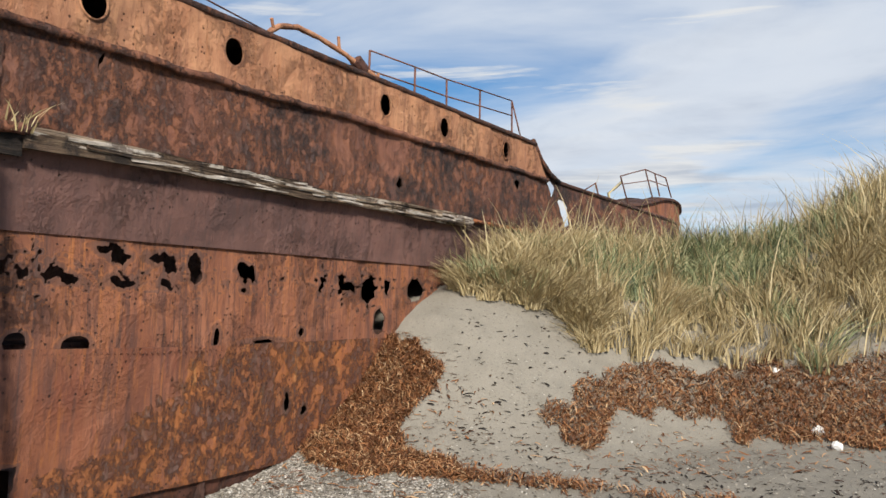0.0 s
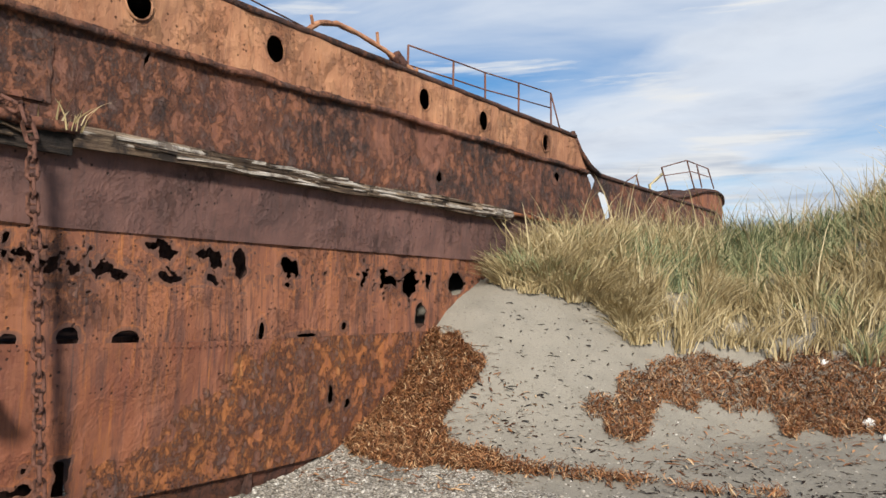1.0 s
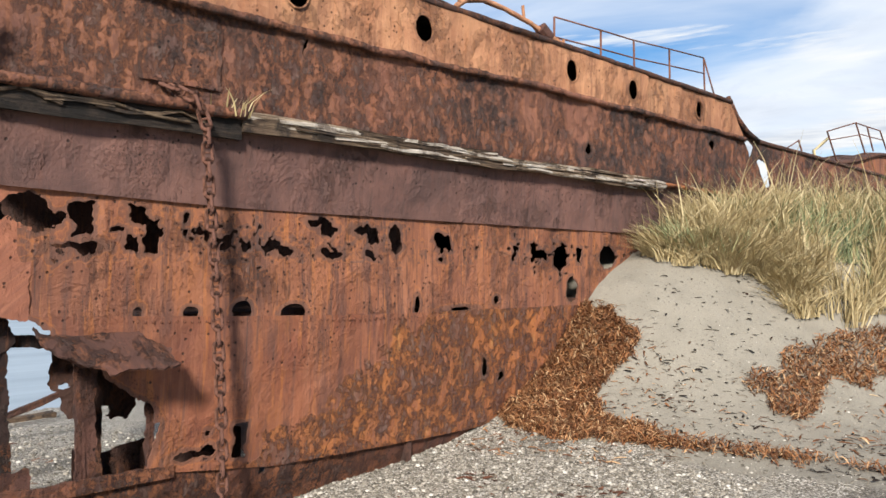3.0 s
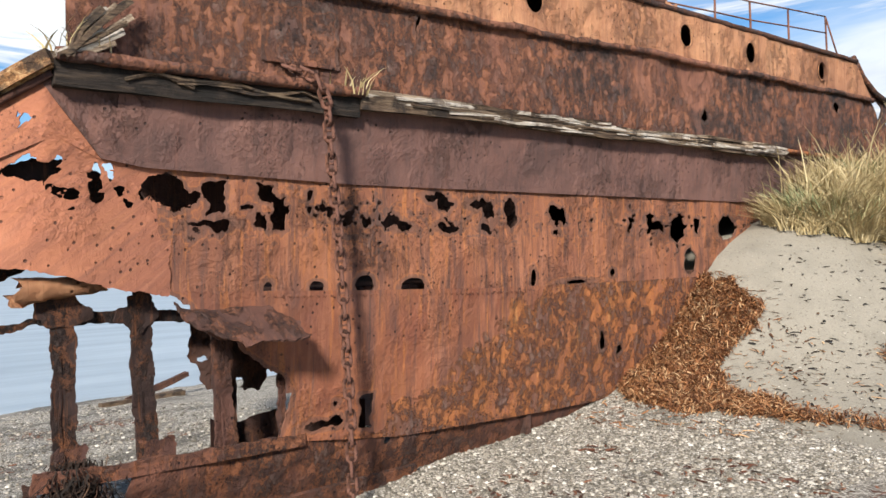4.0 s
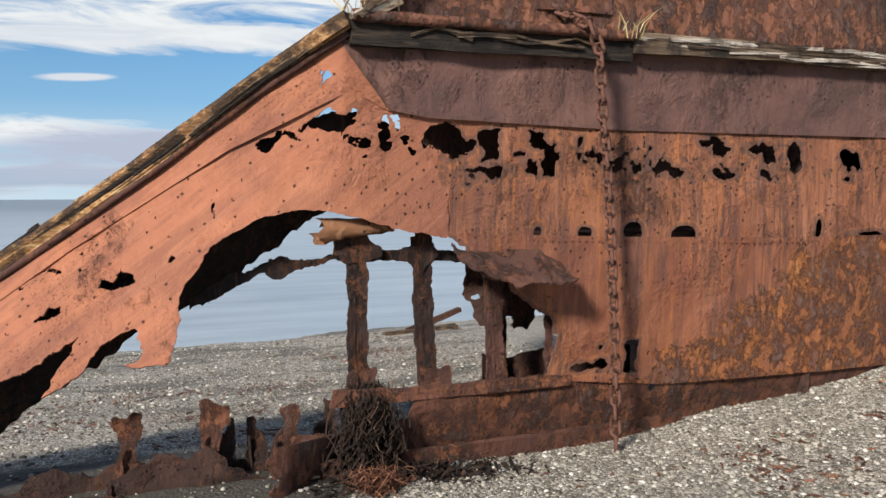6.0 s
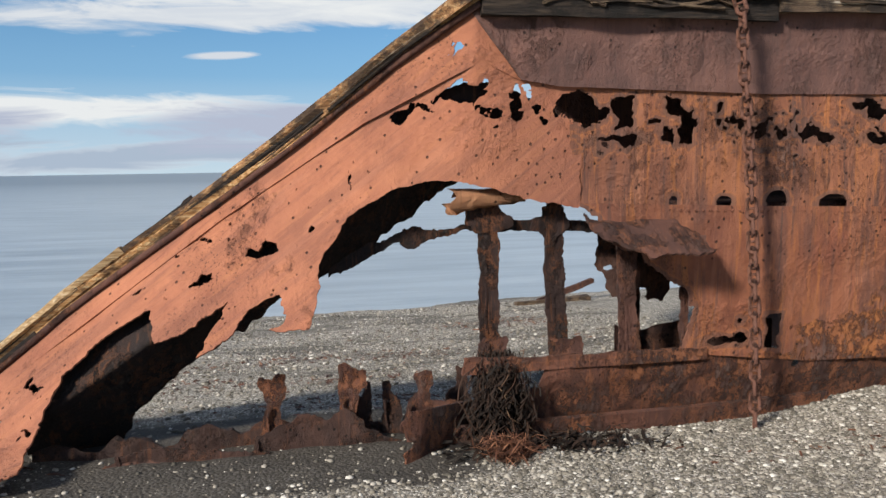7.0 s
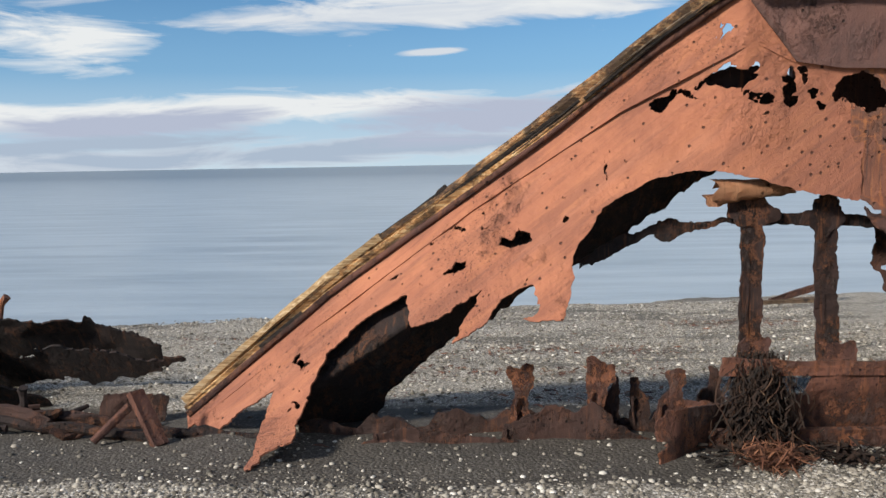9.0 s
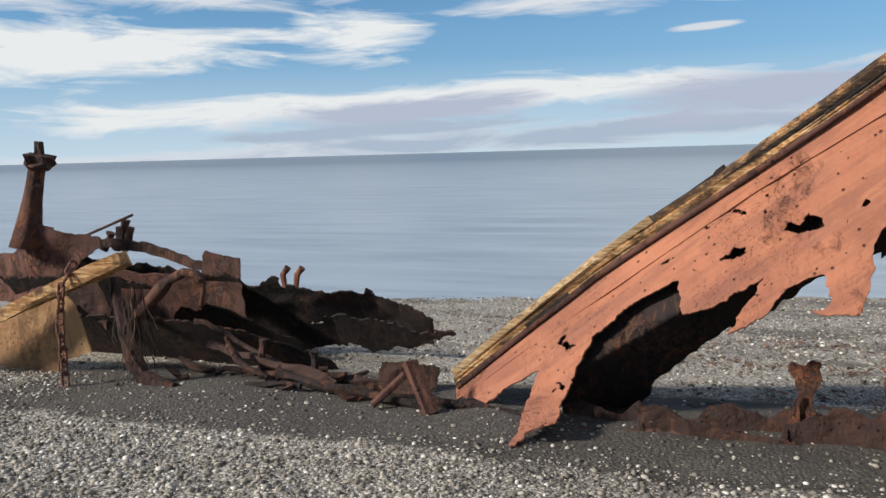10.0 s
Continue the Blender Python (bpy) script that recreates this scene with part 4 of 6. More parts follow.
# ---- frames and torn pieces inside the opening ----
def angle_iron(name, y0, y1, z0, z1, x, rag, seed, parent, material, flange=0.10, lean=0.0, label=""):
    """A corroded frame: ragged web facing outboard and a flange running inboard."""
    w = (y1 - y0)

    def keep(U, V):
        Y, Z = wobble(U, V, rag, seed)
        edge = np.minimum(np.minimum(Y - y0, y1 - Y), np.minimum(Z - z0 + 0.2, z1 - Z))
        return edge

    def place(u, v):
        xx = x + 0.015 * fbm(u * 6, v * 4, seed, 3)
        return np.stack([xx, u + lean * (v - z0), v], 1)

    web = torn_sheet(name, span(y0 - 0.05, y1 + 0.05, 0.012), line((-9, z0), (30, z0)), line((-9, z1 + 0.06), (30, z1 + 0.06)), max(8, int((z1 - z0) / 0.018)), keep, place, 0.016, material, parent, label)

    def keep2(U, V):
        Y, Z = wobble(U, V, rag, seed + 3)
        return np.minimum(np.minimum(Y + flange, 0.01 - Y), np.minimum(Z - z0 + 0.2, z1 - 0.04 - Z))

    def place2(u, v):
        return np.stack([x + u, np.full(u.shape, y0 + 0.3 * w) + lean * (v - z0) + 0.008 * fbm(u * 9, v * 5, seed, 2), v], 1)

    torn_sheet("flange", span(-flange - 0.04, 0.0, 0.016), line((-9, z0), (30, z0)), line((-9, z1), (30, z1)), max(8, int((z1 - z0) / 0.03)), keep2, place2, 0.014, material, web)
    return web


def broken_plate(name, poly, x, seed, material, parent, rag=0.014, thick=0.018, lean=0.0, label=""):
    """An upright piece of torn plate with the outline poly in (y, z)."""
    ys, zs = [p[0] for p in poly], [p[1] for p in poly]
    lo, hi = min(zs) - 0.04, max(zs) + 0.04
    return torn_sheet(name, span(min(ys) - 0.04, max(ys) + 0.04, 0.012), lambda u: np.full(np.shape(u), lo), lambda u: np.full(np.shape(u), hi), max(6, int((hi - lo) / 0.014)), lambda U, V: inside(*wobble(U, V, rag, seed), poly),
                      lambda u, v: np.stack([x + lean * (v - lo) + 0.018 * fbm(u * 5, v * 5, seed, 3), u, v], 1), thick, material, parent, label)


# forward frames get a near-black colour, so they look dark though sun reaches them
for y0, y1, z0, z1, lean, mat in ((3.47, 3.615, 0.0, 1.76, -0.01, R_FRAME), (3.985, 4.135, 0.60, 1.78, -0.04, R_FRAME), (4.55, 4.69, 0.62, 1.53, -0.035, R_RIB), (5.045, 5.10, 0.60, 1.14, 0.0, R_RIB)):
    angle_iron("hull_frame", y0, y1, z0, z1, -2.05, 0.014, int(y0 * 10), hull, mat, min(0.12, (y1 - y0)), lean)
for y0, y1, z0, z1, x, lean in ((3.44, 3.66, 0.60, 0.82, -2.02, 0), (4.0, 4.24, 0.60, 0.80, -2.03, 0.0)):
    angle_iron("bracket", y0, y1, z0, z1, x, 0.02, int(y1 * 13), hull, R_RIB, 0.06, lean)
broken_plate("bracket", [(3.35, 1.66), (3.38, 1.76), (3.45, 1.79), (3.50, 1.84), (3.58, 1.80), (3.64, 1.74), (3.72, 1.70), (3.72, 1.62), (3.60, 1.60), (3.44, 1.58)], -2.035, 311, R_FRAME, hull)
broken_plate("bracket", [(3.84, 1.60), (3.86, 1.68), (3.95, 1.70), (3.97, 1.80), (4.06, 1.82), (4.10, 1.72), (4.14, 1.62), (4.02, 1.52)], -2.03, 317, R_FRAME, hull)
broken_plate("lintel", [(3.40, 1.69), (4.45, 1.645), (4.62, 1.60), (4.62, 1.55), (4.45, 1.565), (3.98, 1.59), (3.40, 1.60)], -2.08, 313, R_BLACK_SHADE, hull, 0.010, 0.03)

torn_sheet("sill", span(3.26, 5.2, 0.02), line((0, 0.60), (9, 0.58)), line((3, 0.74), (3.9, 0.70), (5.2, 0.70)), 8, lambda U, V: np.minimum((wobble(U, V, 0.015, 3)[0] - 3.3), line((3, 0.72), (3.9, 0.69), (5.2, 0.68))(U) + 0.012 * fbm(U * 9, V, 4, 3) - V), lambda u, v: np.stack([-1.93 + 0.01 * fbm(u * 4, v * 4, 2, 2), u, v], 1), 0.03, R_BILGE, hull)
torn_sheet("keel_bar", span(2.9, 6.3, 0.03), line((0, 0.05), (9, 0.05)), line((2.9, 0.22), (9, 0.25)), 6, lambda U, V: (U - 2.95) + 0.04 * fbm(U * 7, V * 7, 3, 3), lambda u, v: np.stack([-1.90 - 0.25 * (0.25 - v) - 0.06 * np.clip(u - 5, 0, 9), u, v], 1), 0.04, R_BILGE, hull, "brown rust keel bar along the shingle")


def bar_keep(U, V):
    Y, Z = wobble(U, V, 0.018, 91)
    half = 0.024 + 0.055 * np.exp(-((Y - 3.02) / 0.10) ** 2) + 0.03 * np.exp(-((Y - 2.6) / 0.15) ** 2)
    mid = line((2.28, 1.26), (2.6, 1.43), (2.8, 1.52), (2.93, 1.56), (3.18, 1.565), (3.35, 1.61), (3.52, 1.64), (4.04, 1.63), (4.53, 1.585), (4.9, 1.55))(Y)
    return half - np.abs(Z - mid)


torn_sheet("stringer", span(2.4, 4.9, 0.014), line((0, 1.2), (9, 1.2)), line((0, 1.85), (9, 1.85)), 50, bar_keep, lambda u, v: np.stack([-2.25 + 0.01 * fbm(u * 5, v * 5, 3, 2), u, v], 1), 0.02, R_BLACK_SHADE, hull, "corroded stringer bar across the opening")

# curled plate above the frames
bm = bmesh.new()
rings = []
for i in range(26):
    f = i / 25
    c = Vector((-2.02 + 0.03 * f, 3.24 + 0.53 * f, 1.825 + 0.035 * f))
    r = 0.088 * (1 - 0.5 * f)
    rings.append([bm.verts.new(c + Vector((math.cos(a) * r * (1 + 0.12 * float(vnoise(i * 0.5, q * 0.7, 5))), 0.05 * float(vnoise(q * 0.8, i * 0.2, 9)), math.sin(a) * r * (1 + 0.15 * float(vnoise(i * 0.4, q, 3)))))) for q, a in enumerate(np.linspace(-2.9, 2.9, 20))])
for r0, r1 in zip(rings, rings[1:]):
    for q in range(19):
        bm.faces.new((r0[q], r0[q + 1], r1[q + 1], r1[q]))
bmesh.ops.solidify(bm, geom=bm.faces[:], thickness=0.014)
part("curled_plate", bm, R_BULWARK, hull, "curled orange rust plate", True)


# flap of plating bent outwards, standing well clear of the side
def flap_keep(U, V):
    Y, Z = wobble(U, V, 0.014, 95)
    return inside(Y, Z, [(4.14, 1.73), (4.25, 1.67), (4.83, 1.68), (4.95, 1.60), (5.10, 1.53), (5.12, 1.48), (5.19, 1.42), (4.90, 1.41), (4.70, 1.40), (4.42, 1.50), (4.25, 1.60)])


def flap_place(u, v):
    x = -1.87 + 1.25 * np.clip(1.68 - v, 0, 1) + 0.05 * np.sin(u * 5) * np.clip(1.68 - v, 0, 1) + 0.015 * fbm(u * 6, v * 6, 4, 3)
    k = (3.6 - x) / 5.4
    return np.stack([x, 1.93 + (u - 1.93) * k, 2.05 + (v - 2.05) * k], 1)


torn_sheet("bent_flap", span(4.10, 5.24, 0.012), line((0, 1.34), (9, 1.34)), line((0, 1.76), (9, 1.76)), 34, flap_keep, flap_place, 0.016, R_RIB, hull, "plate flap bent out of the hull")


# torn black plate hanging inside
def hang_keep(U, V):
    Y, Z = wobble(U, V, 0.028, 97)
    return np.minimum(np.minimum(inside(Y, Z, [(4.45, 1.62), (4.44, 1.30), (4.50, 1.07), (4.64, 1.02), (4.82, 1.10), (4.9, 0.98), (5.10, 0.95), (5.3, 1.25), (5.4, 1.7), (4.7, 1.75)]), -oval(Y, Z, 4.53, 1.25, 0.05, 0.022)), -oval(Y, Z, 4.86, 1.05, 0.06, 0.03))


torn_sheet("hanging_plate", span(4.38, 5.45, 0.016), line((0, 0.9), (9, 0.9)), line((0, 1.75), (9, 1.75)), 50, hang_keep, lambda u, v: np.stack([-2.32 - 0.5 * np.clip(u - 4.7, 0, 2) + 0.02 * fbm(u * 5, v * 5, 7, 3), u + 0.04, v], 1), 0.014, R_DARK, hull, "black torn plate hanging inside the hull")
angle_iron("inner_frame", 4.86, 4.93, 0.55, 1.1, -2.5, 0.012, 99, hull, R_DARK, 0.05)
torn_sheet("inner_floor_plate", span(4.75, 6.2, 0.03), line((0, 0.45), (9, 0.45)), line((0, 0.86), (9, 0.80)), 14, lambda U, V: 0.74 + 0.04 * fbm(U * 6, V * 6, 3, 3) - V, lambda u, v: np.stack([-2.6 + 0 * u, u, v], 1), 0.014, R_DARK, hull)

# low keelson with broken frame stubs
torn_sheet("keelson", span(0.35, 3.3, 0.025), line((0, -0.2), (9, -0.2)), line((0, 0.36), (9, 0.36)), 18, lambda U, V: (0.19 + 0.07 * fbm(U * 4, V * 0 + 2, 14, 4) - 0.02 * (U > 1.9)) - V, lambda u, v: np.stack([-2.33 - 0.2 * np.clip(v, 0, 1) + 0.03 * fbm(u * 4, v * 4, 3, 3), u, v], 1), 0.06, R_KEEL, hull, "broken keelson lying in the shingle")
torn_sheet("keelson", span(0.5, 3.4, 0.025), line((0, -0.2), (9, -0.2)), line((0, 0.3), (9, 0.3)), 14, lambda U, V: (0.10 + 0.06 * fbm(U * 4, V * 0 + 5, 24, 4)) - V, lambda u, v: np.stack([-2.05 - 0.3 * np.clip(v, 0, 1) + 0.04 * fbm(u * 4, v * 4, 8, 3), u, v], 1), 0.05, R_DARK, hull, "broken keelson lying in the shingle")
STUBS = ((-2.2, R_BILGE, [(1.90, 0.0), (1.93, 0.42), (1.88, 0.55), (1.90, 0.61), (1.97, 0.58), (2.02, 0.63), (2.09, 0.60), (2.07, 0.45), (2.03, 0.35), (2.06, 0.0)]),
         (-2.2, R_BILGE, [(2.46, 0.0), (2.46, 0.42), (2.45, 0.66), (2.50, 0.67), (2.55, 0.62), (2.66, 0.60), (2.66, 0.48), (2.60, 0.44), (2.57, 0.34), (2.58, 0.0)]),
         (-2.29, R_KEEL, [(2.56, 0.0), (2.57, 0.44), (2.63, 0.40), (2.65, 0.52), (2.70, 0.50), (2.69, 0.0)]),
         (-2.35, R_KEEL, [(2.76, 0.0), (2.80, 0.36), (2.79, 0.47), (2.85, 0.47), (2.86, 0.36), (2.92, 0.30), (2.90, 0.0)]))
MORE_STUBS = ((-2.1, R_BILGE, [(2.90, -0.1), (2.93, 0.39), (3.02, 0.44), (2.99, 0.56), (3.05, 0.60), (3.12, 0.58), (3.13, 0.48), (3.09, 0.39), (3.14, 0.36), (3.36, 0.35), (3.42, 0.30), (3.40, -0.1)]),
              (-2.35, R_KEEL, [(3.24, 0.0), (3.29, 0.33), (3.36, 0.40), (3.35, 0.55), (3.42, 0.52), (3.45, 0.3), (3.48, 0.0)]),
              (-2.12, R_KEEL, [(1.78, -0.1), (1.85, 0.20), (2.05, 0.27), (2.18, 0.34), (2.34, 0.30), (2.48, 0.36), (2.55, 0.30), (2.70, 0.18), (2.90, 0.07), (2.92, -0.1)]),
              (-2.06, R_KEEL, [(0.9, -0.1), (0.95, 0.16), (1.2, 0.22), (1.45, 0.18), (1.7, 0.14), (1.95, 0.12), (2.0, -0.1)]))
for i, (x, mat, poly) in enumerate(STUBS + MORE_STUBS):
    stub = broken_plate("frame_stub", poly, x, 401 + 7 * i, mat, hull, 0.018, 0.022, -0.08)
    # the flange that ran inboard
    y0 = poly[1][0] + 0.02
    broken_plate("flange", [(0, 0), (0, poly[1][1] * 0.95), (0.05, poly[1][1] * 0.7), (0.07, 0)], 0, 402 + 7 * i, mat, stub, 0.012, 0.014).matrix_local = Matrix(((0, -1, 0, x), (1, 0, 0, y0), (0, 0, 1, 0.02), (0, 0, 0, 1)))

# porthole rims
for py, pz in PORTS:
    bm = bmesh.new()
    n = 28
    loops = []
    for r, dx in ((0.114, -0.01), (0.117, 0.006), (0.124, 0.007), (0.130, -0.002)):
        loops.append([bm.verts.new((-1.735 + dx, py + math.cos(2 * math.pi * q / n) * r, pz + math.sin(2 * math.pi * q / n) * r * 1.05)) for q in range(n)])
    for r0, r1 in zip(loops, loops[1:]):
        for q in range(n):
            bm.faces.new((r0[q], r0[(q + 1) % n], r1[(q + 1) % n], r1[q]))
    part("porthole_rim", bm, R_BULWARK, hull, "", True)

# lap edges show as thin bars with rivet heads
rivet_bm = bmesh.new()
bmesh.ops.create_icosphere(rivet_bm, subdivisions=1, radius=0.011, matrix=Matrix.Diagonal((0.6, 1, 1, 1)))
rivet = part("rivet", rivet_bm, R_LOWER, hull, "", True)
rivet.location = (-1.872, 4.6, float(lap(4.6)) - 0.04)
for i in range(150):
    y = 4.75 + 0.06 * i
    if y > 9.5:
        break
    r = rivet.copy()
    scene.collection.objects.link(r)
    r.location = (float(section(float(lap(y)))) + 0.016, y, float(lap(y)) - 0.04)
for i in range(90):
    y = 4.3 + 0.085 * i
    r = rivet.copy()
    scene.collection.objects.link(r)
    r.location = (-1.866, y, float(seam(y)) + 0.035)

# bent davit and railing
davit = thing("davit", "bent rusted davit lying on the bulwark", "davit", at=(-2.0, 10.45, 4.57))
arm = [(-2.0, 10.49, 4.56), (-2.05, 10.2, 4.78), (-2.1, 9.9, 4.86), (-2.1, 9.68, 4.92), (-2.15, 9.26, 5.00), (-2.15, 8.88, 5.01), (-2.15, 8.6, 4.94), (-2.1, 8.38, 4.80), (-2.05, 8.30, 4.60)]
part("arm", tube([Vector(a).lerp(Vector(b), k / 4) - davit.location for a, b in zip(arm, arm[1:]) for k in range(4)], 0.030, 8, [1.5 - 0.5 * min(1, i / 12) for i in range(32)], 0.15, 4), R_BULWARK, davit, "", True)
part("collar", tube([Vector((-2.06, 9.98, 4.80)) - davit.location, Vector((-2.08, 9.84, 4.90)) - davit.location], 0.075, 10, rough=0.1), R_RIB, davit)
for y, z, dz in ((9.55, 4.95, 0.13), (10.35, 4.7, 0.16), (10.5, 4.6, 0.2), (8.45, 4.88, 0.07)):
    part("lug", tube([Vector((-2.1, y, z)) - davit.location, Vector((-2.08, y - 0.05, z + dz)) - davit.location], 0.018, 6), R_BULWARK, davit)

rail = thing("railing", "thin rusted deck railing with three bars", "railing", at=(-2.1, 12, 4.57))


def rail_part(name, pts, r):
    part(name, tube([Vector(p) - rail.location for p in pts], r, 6), R_CHAIN, rail, "", True)


stations = [(10.14, 5.10), (11.16, 5.16), (11.98, 5.20), (12.98, 5.28), (14.08, 5.36)]
for (y, z), lean in zip(stations, (0, 0.0, 0.03, 0.02, 0.05)):
    rail_part("post", [(-2.1, y + lean, 4.5), (-2.1, y, z)], 0.014)
for drop in (0.0, 0.24, 0.5):
    rail_part("bar", [(-2.1, y, z - drop) for y, z in stations if z - drop > 4.4], 0.010)
rail_part("brace", [(-2.1, 14.08, 5.36), (-2.0, 14.35, 4.62)], 0.012)
rail_part("post", [(-1.95, 5.2, 4.55), (-1.95, 5.1, 4.95)], 0.012)
rail_part("bar", [(-1.9, 6.2, 5.15), (-1.9, 7.2, 4.78), (-1.85, 8.2, 4.68)], 0.008)

# ---- after part of the ship beyond the dune ----
stern = thing("ship_stern", "dark rusted after hull of the wreck behind the dune", "shipwreck")
aft_top = line((14.3, 4.70), (14.5, 4.46), (15.25, 4.19), (19, 4.21), (22.8, 4.22), (24.5, 4.16), (26, 4.1))
aft_edge = line((1.5, 17.7), (3.4, 15.65), (3.59, 15.38), (3.87, 15.06), (3.95, 15.13), (4.12, 15.24), (4.16, 14.95), (4.20, 14.87), (4.42, 14.58), (4.66, 14.34), (4.8, 14.2))


def aft_keep(U, V):
    Y, Z = wobble(U, V, 0.02, 111)
    k = U - aft_edge(V)
    return np.minimum(np.minimum(k, -inside(Y, Z, [(15.33, 3.90), (15.62, 3.91), (15.80, 3.82), (15.90, 3.50), (15.72, 3.45)])), np.minimum(-oval(Y, Z, 18.0, 4.0, 0.08, 0.05), -oval(Y, Z, 17.9, 3.85, 0.05, 0.05)))


def aft_place(u, v):
    return np.stack([-1.80 - 0.09 * np.clip(u - 22.5, 0, 9) ** 2 + 0.02 * fbm(u, v, 5, 3), u, v], 1)


torn_sheet("plating", span(14.3, 25.6, 0.05), line((0, 1.5), (30, 1.5)), aft_top, 40, aft_keep, aft_place, 0.014, R_TOPSIDE, stern)
part("rail_cap", tube([tuple(aft_place(np.array([u]), np.array([float(aft_top(u))]))[0]) for u in np.linspace(15.2, 25.5, 60)], 0.04, 8), R_DARK, stern, "", True)
part("sloping_rail", tube([(-1.76, 14.18, 4.71), (-1.76, 14.5, 4.45), (-1.76, 14.9, 4.27), (-1.76, 15.3, 4.18)], 0.045, 8), R_TOPSIDE, stern, "", True)
slab("far_plating", (-6, 15.3, 1.0), (-5.9, 24, 3.6), R_DARK, stern)
def house_ring(bm, grow_by, height):
    ring = []
    for q in range(32):
        a = 2 * math.pi * q / 32
        cx, cy = math.copysign(abs(math.cos(a)) ** 0.5, math.cos(a)), math.copysign(abs(math.sin(a)) ** 0.6, math.sin(a))
        y = 23.3 + (2.55 + grow_by) * cy
        ring.append(bm.verts.new((-2.75 + (0.6 + grow_by) * cx, y, height if height < 4.0 else height + 0.50 * float(smooth(20.6, 24.2, y)) - 0.22 * float(smooth(24.9, 25.9, y)))))
    return ring


def loft(bm, rings):
    for r0, r1 in zip(rings, rings[1:]):
        for q in range(len(r0)):
            bm.faces.new((r0[q], r0[(q + 1) % len(r0)], r1[(q + 1) % len(r0)], r1[q]))


bm = bmesh.new()
loft(bm, [house_ring(bm, 0.0, 3.6), house_ring(bm, -0.02, 4.40)])
house = part("deckhouse", bm, R_MIDDLE, stern, "orange rusted deckhouse with a dark roof")
bm = bmesh.new()
rings = [house_ring(bm, -0.05, 4.37), house_ring(bm, 0.04, 4.38), house_ring(bm, 0.05, 4.42), house_ring(bm, 0.0, 4.46), house_ring(bm, -0.3, 4.49)]
loft(bm, rings)
bm.faces.new(rings[-1])
part("roof", bm, R_DARK, house, "", True)
for y0, z0, y1, z1 in ((20.23, 4.35, 19.64, 4.92), (22.14, 4.72, 21.49, 5.34), (23.87, 4.95, 23.3, 5.39), (22.75, 4.85, 22.3, 5.36)):
    part("post", tube([(-2.1, y0, z0), (-2.1, y1, z1)], 0.018, 6), R_CHAIN, stern)
part("bar", tube([(-2.1, 19.64, 4.92), (-2.1, 20.6, 5.14), (-2.1, 21.49, 5.34), (-2.1, 22.3, 5.36), (-2.1, 23.3, 5.39)], 0.014, 6), R_CHAIN, stern)
part("bar", tube([(-2.1, 19.84, 4.77), (-2.1, 21.88, 5.13), (-2.1, 23.42, 5.19)], 0.012, 6), R_CHAIN, stern)
part("davit_arm", tube([(-2.2, 19.3, 4.1), (-2.2, 19.16, 4.49), (-2.2, 19.5, 4.62), (-2.2, 20.04, 4.85)], 0.03, 8), M_PAINT, stern, "yellowish painted davit", True)
part("post", tube([(-2.2, 18.75, 4.1), (-2.2, 18.33, 4.60)], 0.018, 6), R_CHAIN, stern)
part("bar", tube([(-2.2, 17.5, 4.3), (-2.2, 18.33, 4.59)], 0.012, 6), R_CHAIN, stern)


# ---- chains ----
def link_mesh():
    bm = tube([(0, math.cos(a) * 0.030, math.sin(a) * 0.030 + (0.042 if math.sin(a) >= 0 else -0.042)) for a in np.linspace(0, 2 * math.pi, 22)[:-1]], 0.0135, 7, rough=0.08, seed=2)
    # close the loop: drop the caps and bridge the ends
    bm.faces.ensure_lookup_table()
    caps = [f for f in bm.faces if len(f.verts) == 7]
    rims = [f.verts[:] for f in caps]
    bmesh.ops.delete(bm, geom=caps, context="FACES_ONLY")
    ends = [e for e in bm.edges if len(e.link_faces) == 1]
    bmesh.ops.bridge_loops(bm, edges=ends)
    stud = tube([(0, -0.03, 0), (0, 0.03, 0)], 0.009, 6)
    me = bpy.data.meshes.new("tmp")
    stud.to_mesh(me)
    bm.from_mesh(me)
    stud.free()
    bpy.data.meshes.remove(me)
    bmesh.ops.recalc_face_normals(bm, faces=bm.faces)
    return bm


def hang_chain(path, label, pitch=0.118, size=1.0):
    pts = [Vector(p) for p in path]
    seg = [(b - a).length for a, b in zip(pts, pts[1:])]
    total, at, i, first = sum(seg), 0.0, 0, None
    holder = thing("anchor_chain", label, "chain", at=pts[-1])
    rng = random.Random(4)
    while at < total:
        s, k = at, 0
        while k < len(seg) - 1 and s > seg[k]:
            s -= seg[k]
            k += 1
        p = pts[k].lerp(pts[k + 1], min(1, s / seg[k]))
        d = (pts[k + 1] - pts[k]).normalized()
        m = d.to_track_quat("Z", "Y").to_matrix().to_4x4()
        if first is None:
            ob = first = part("link", link_mesh(), R_CHAIN, holder, "", True)
        else:
            ob = first.copy()
            scene.collection.objects.link(ob)
        ob.matrix_local = Matrix.Translation(p - pts[-1]) @ m @ pose(0, 0, 0, 0, 0, (90 if i % 2 else 0) + 35 + rng.uniform(-14, 14)) @ Matrix.Scale(size, 4)
        at += pitch * size
        i += 1
    return holder


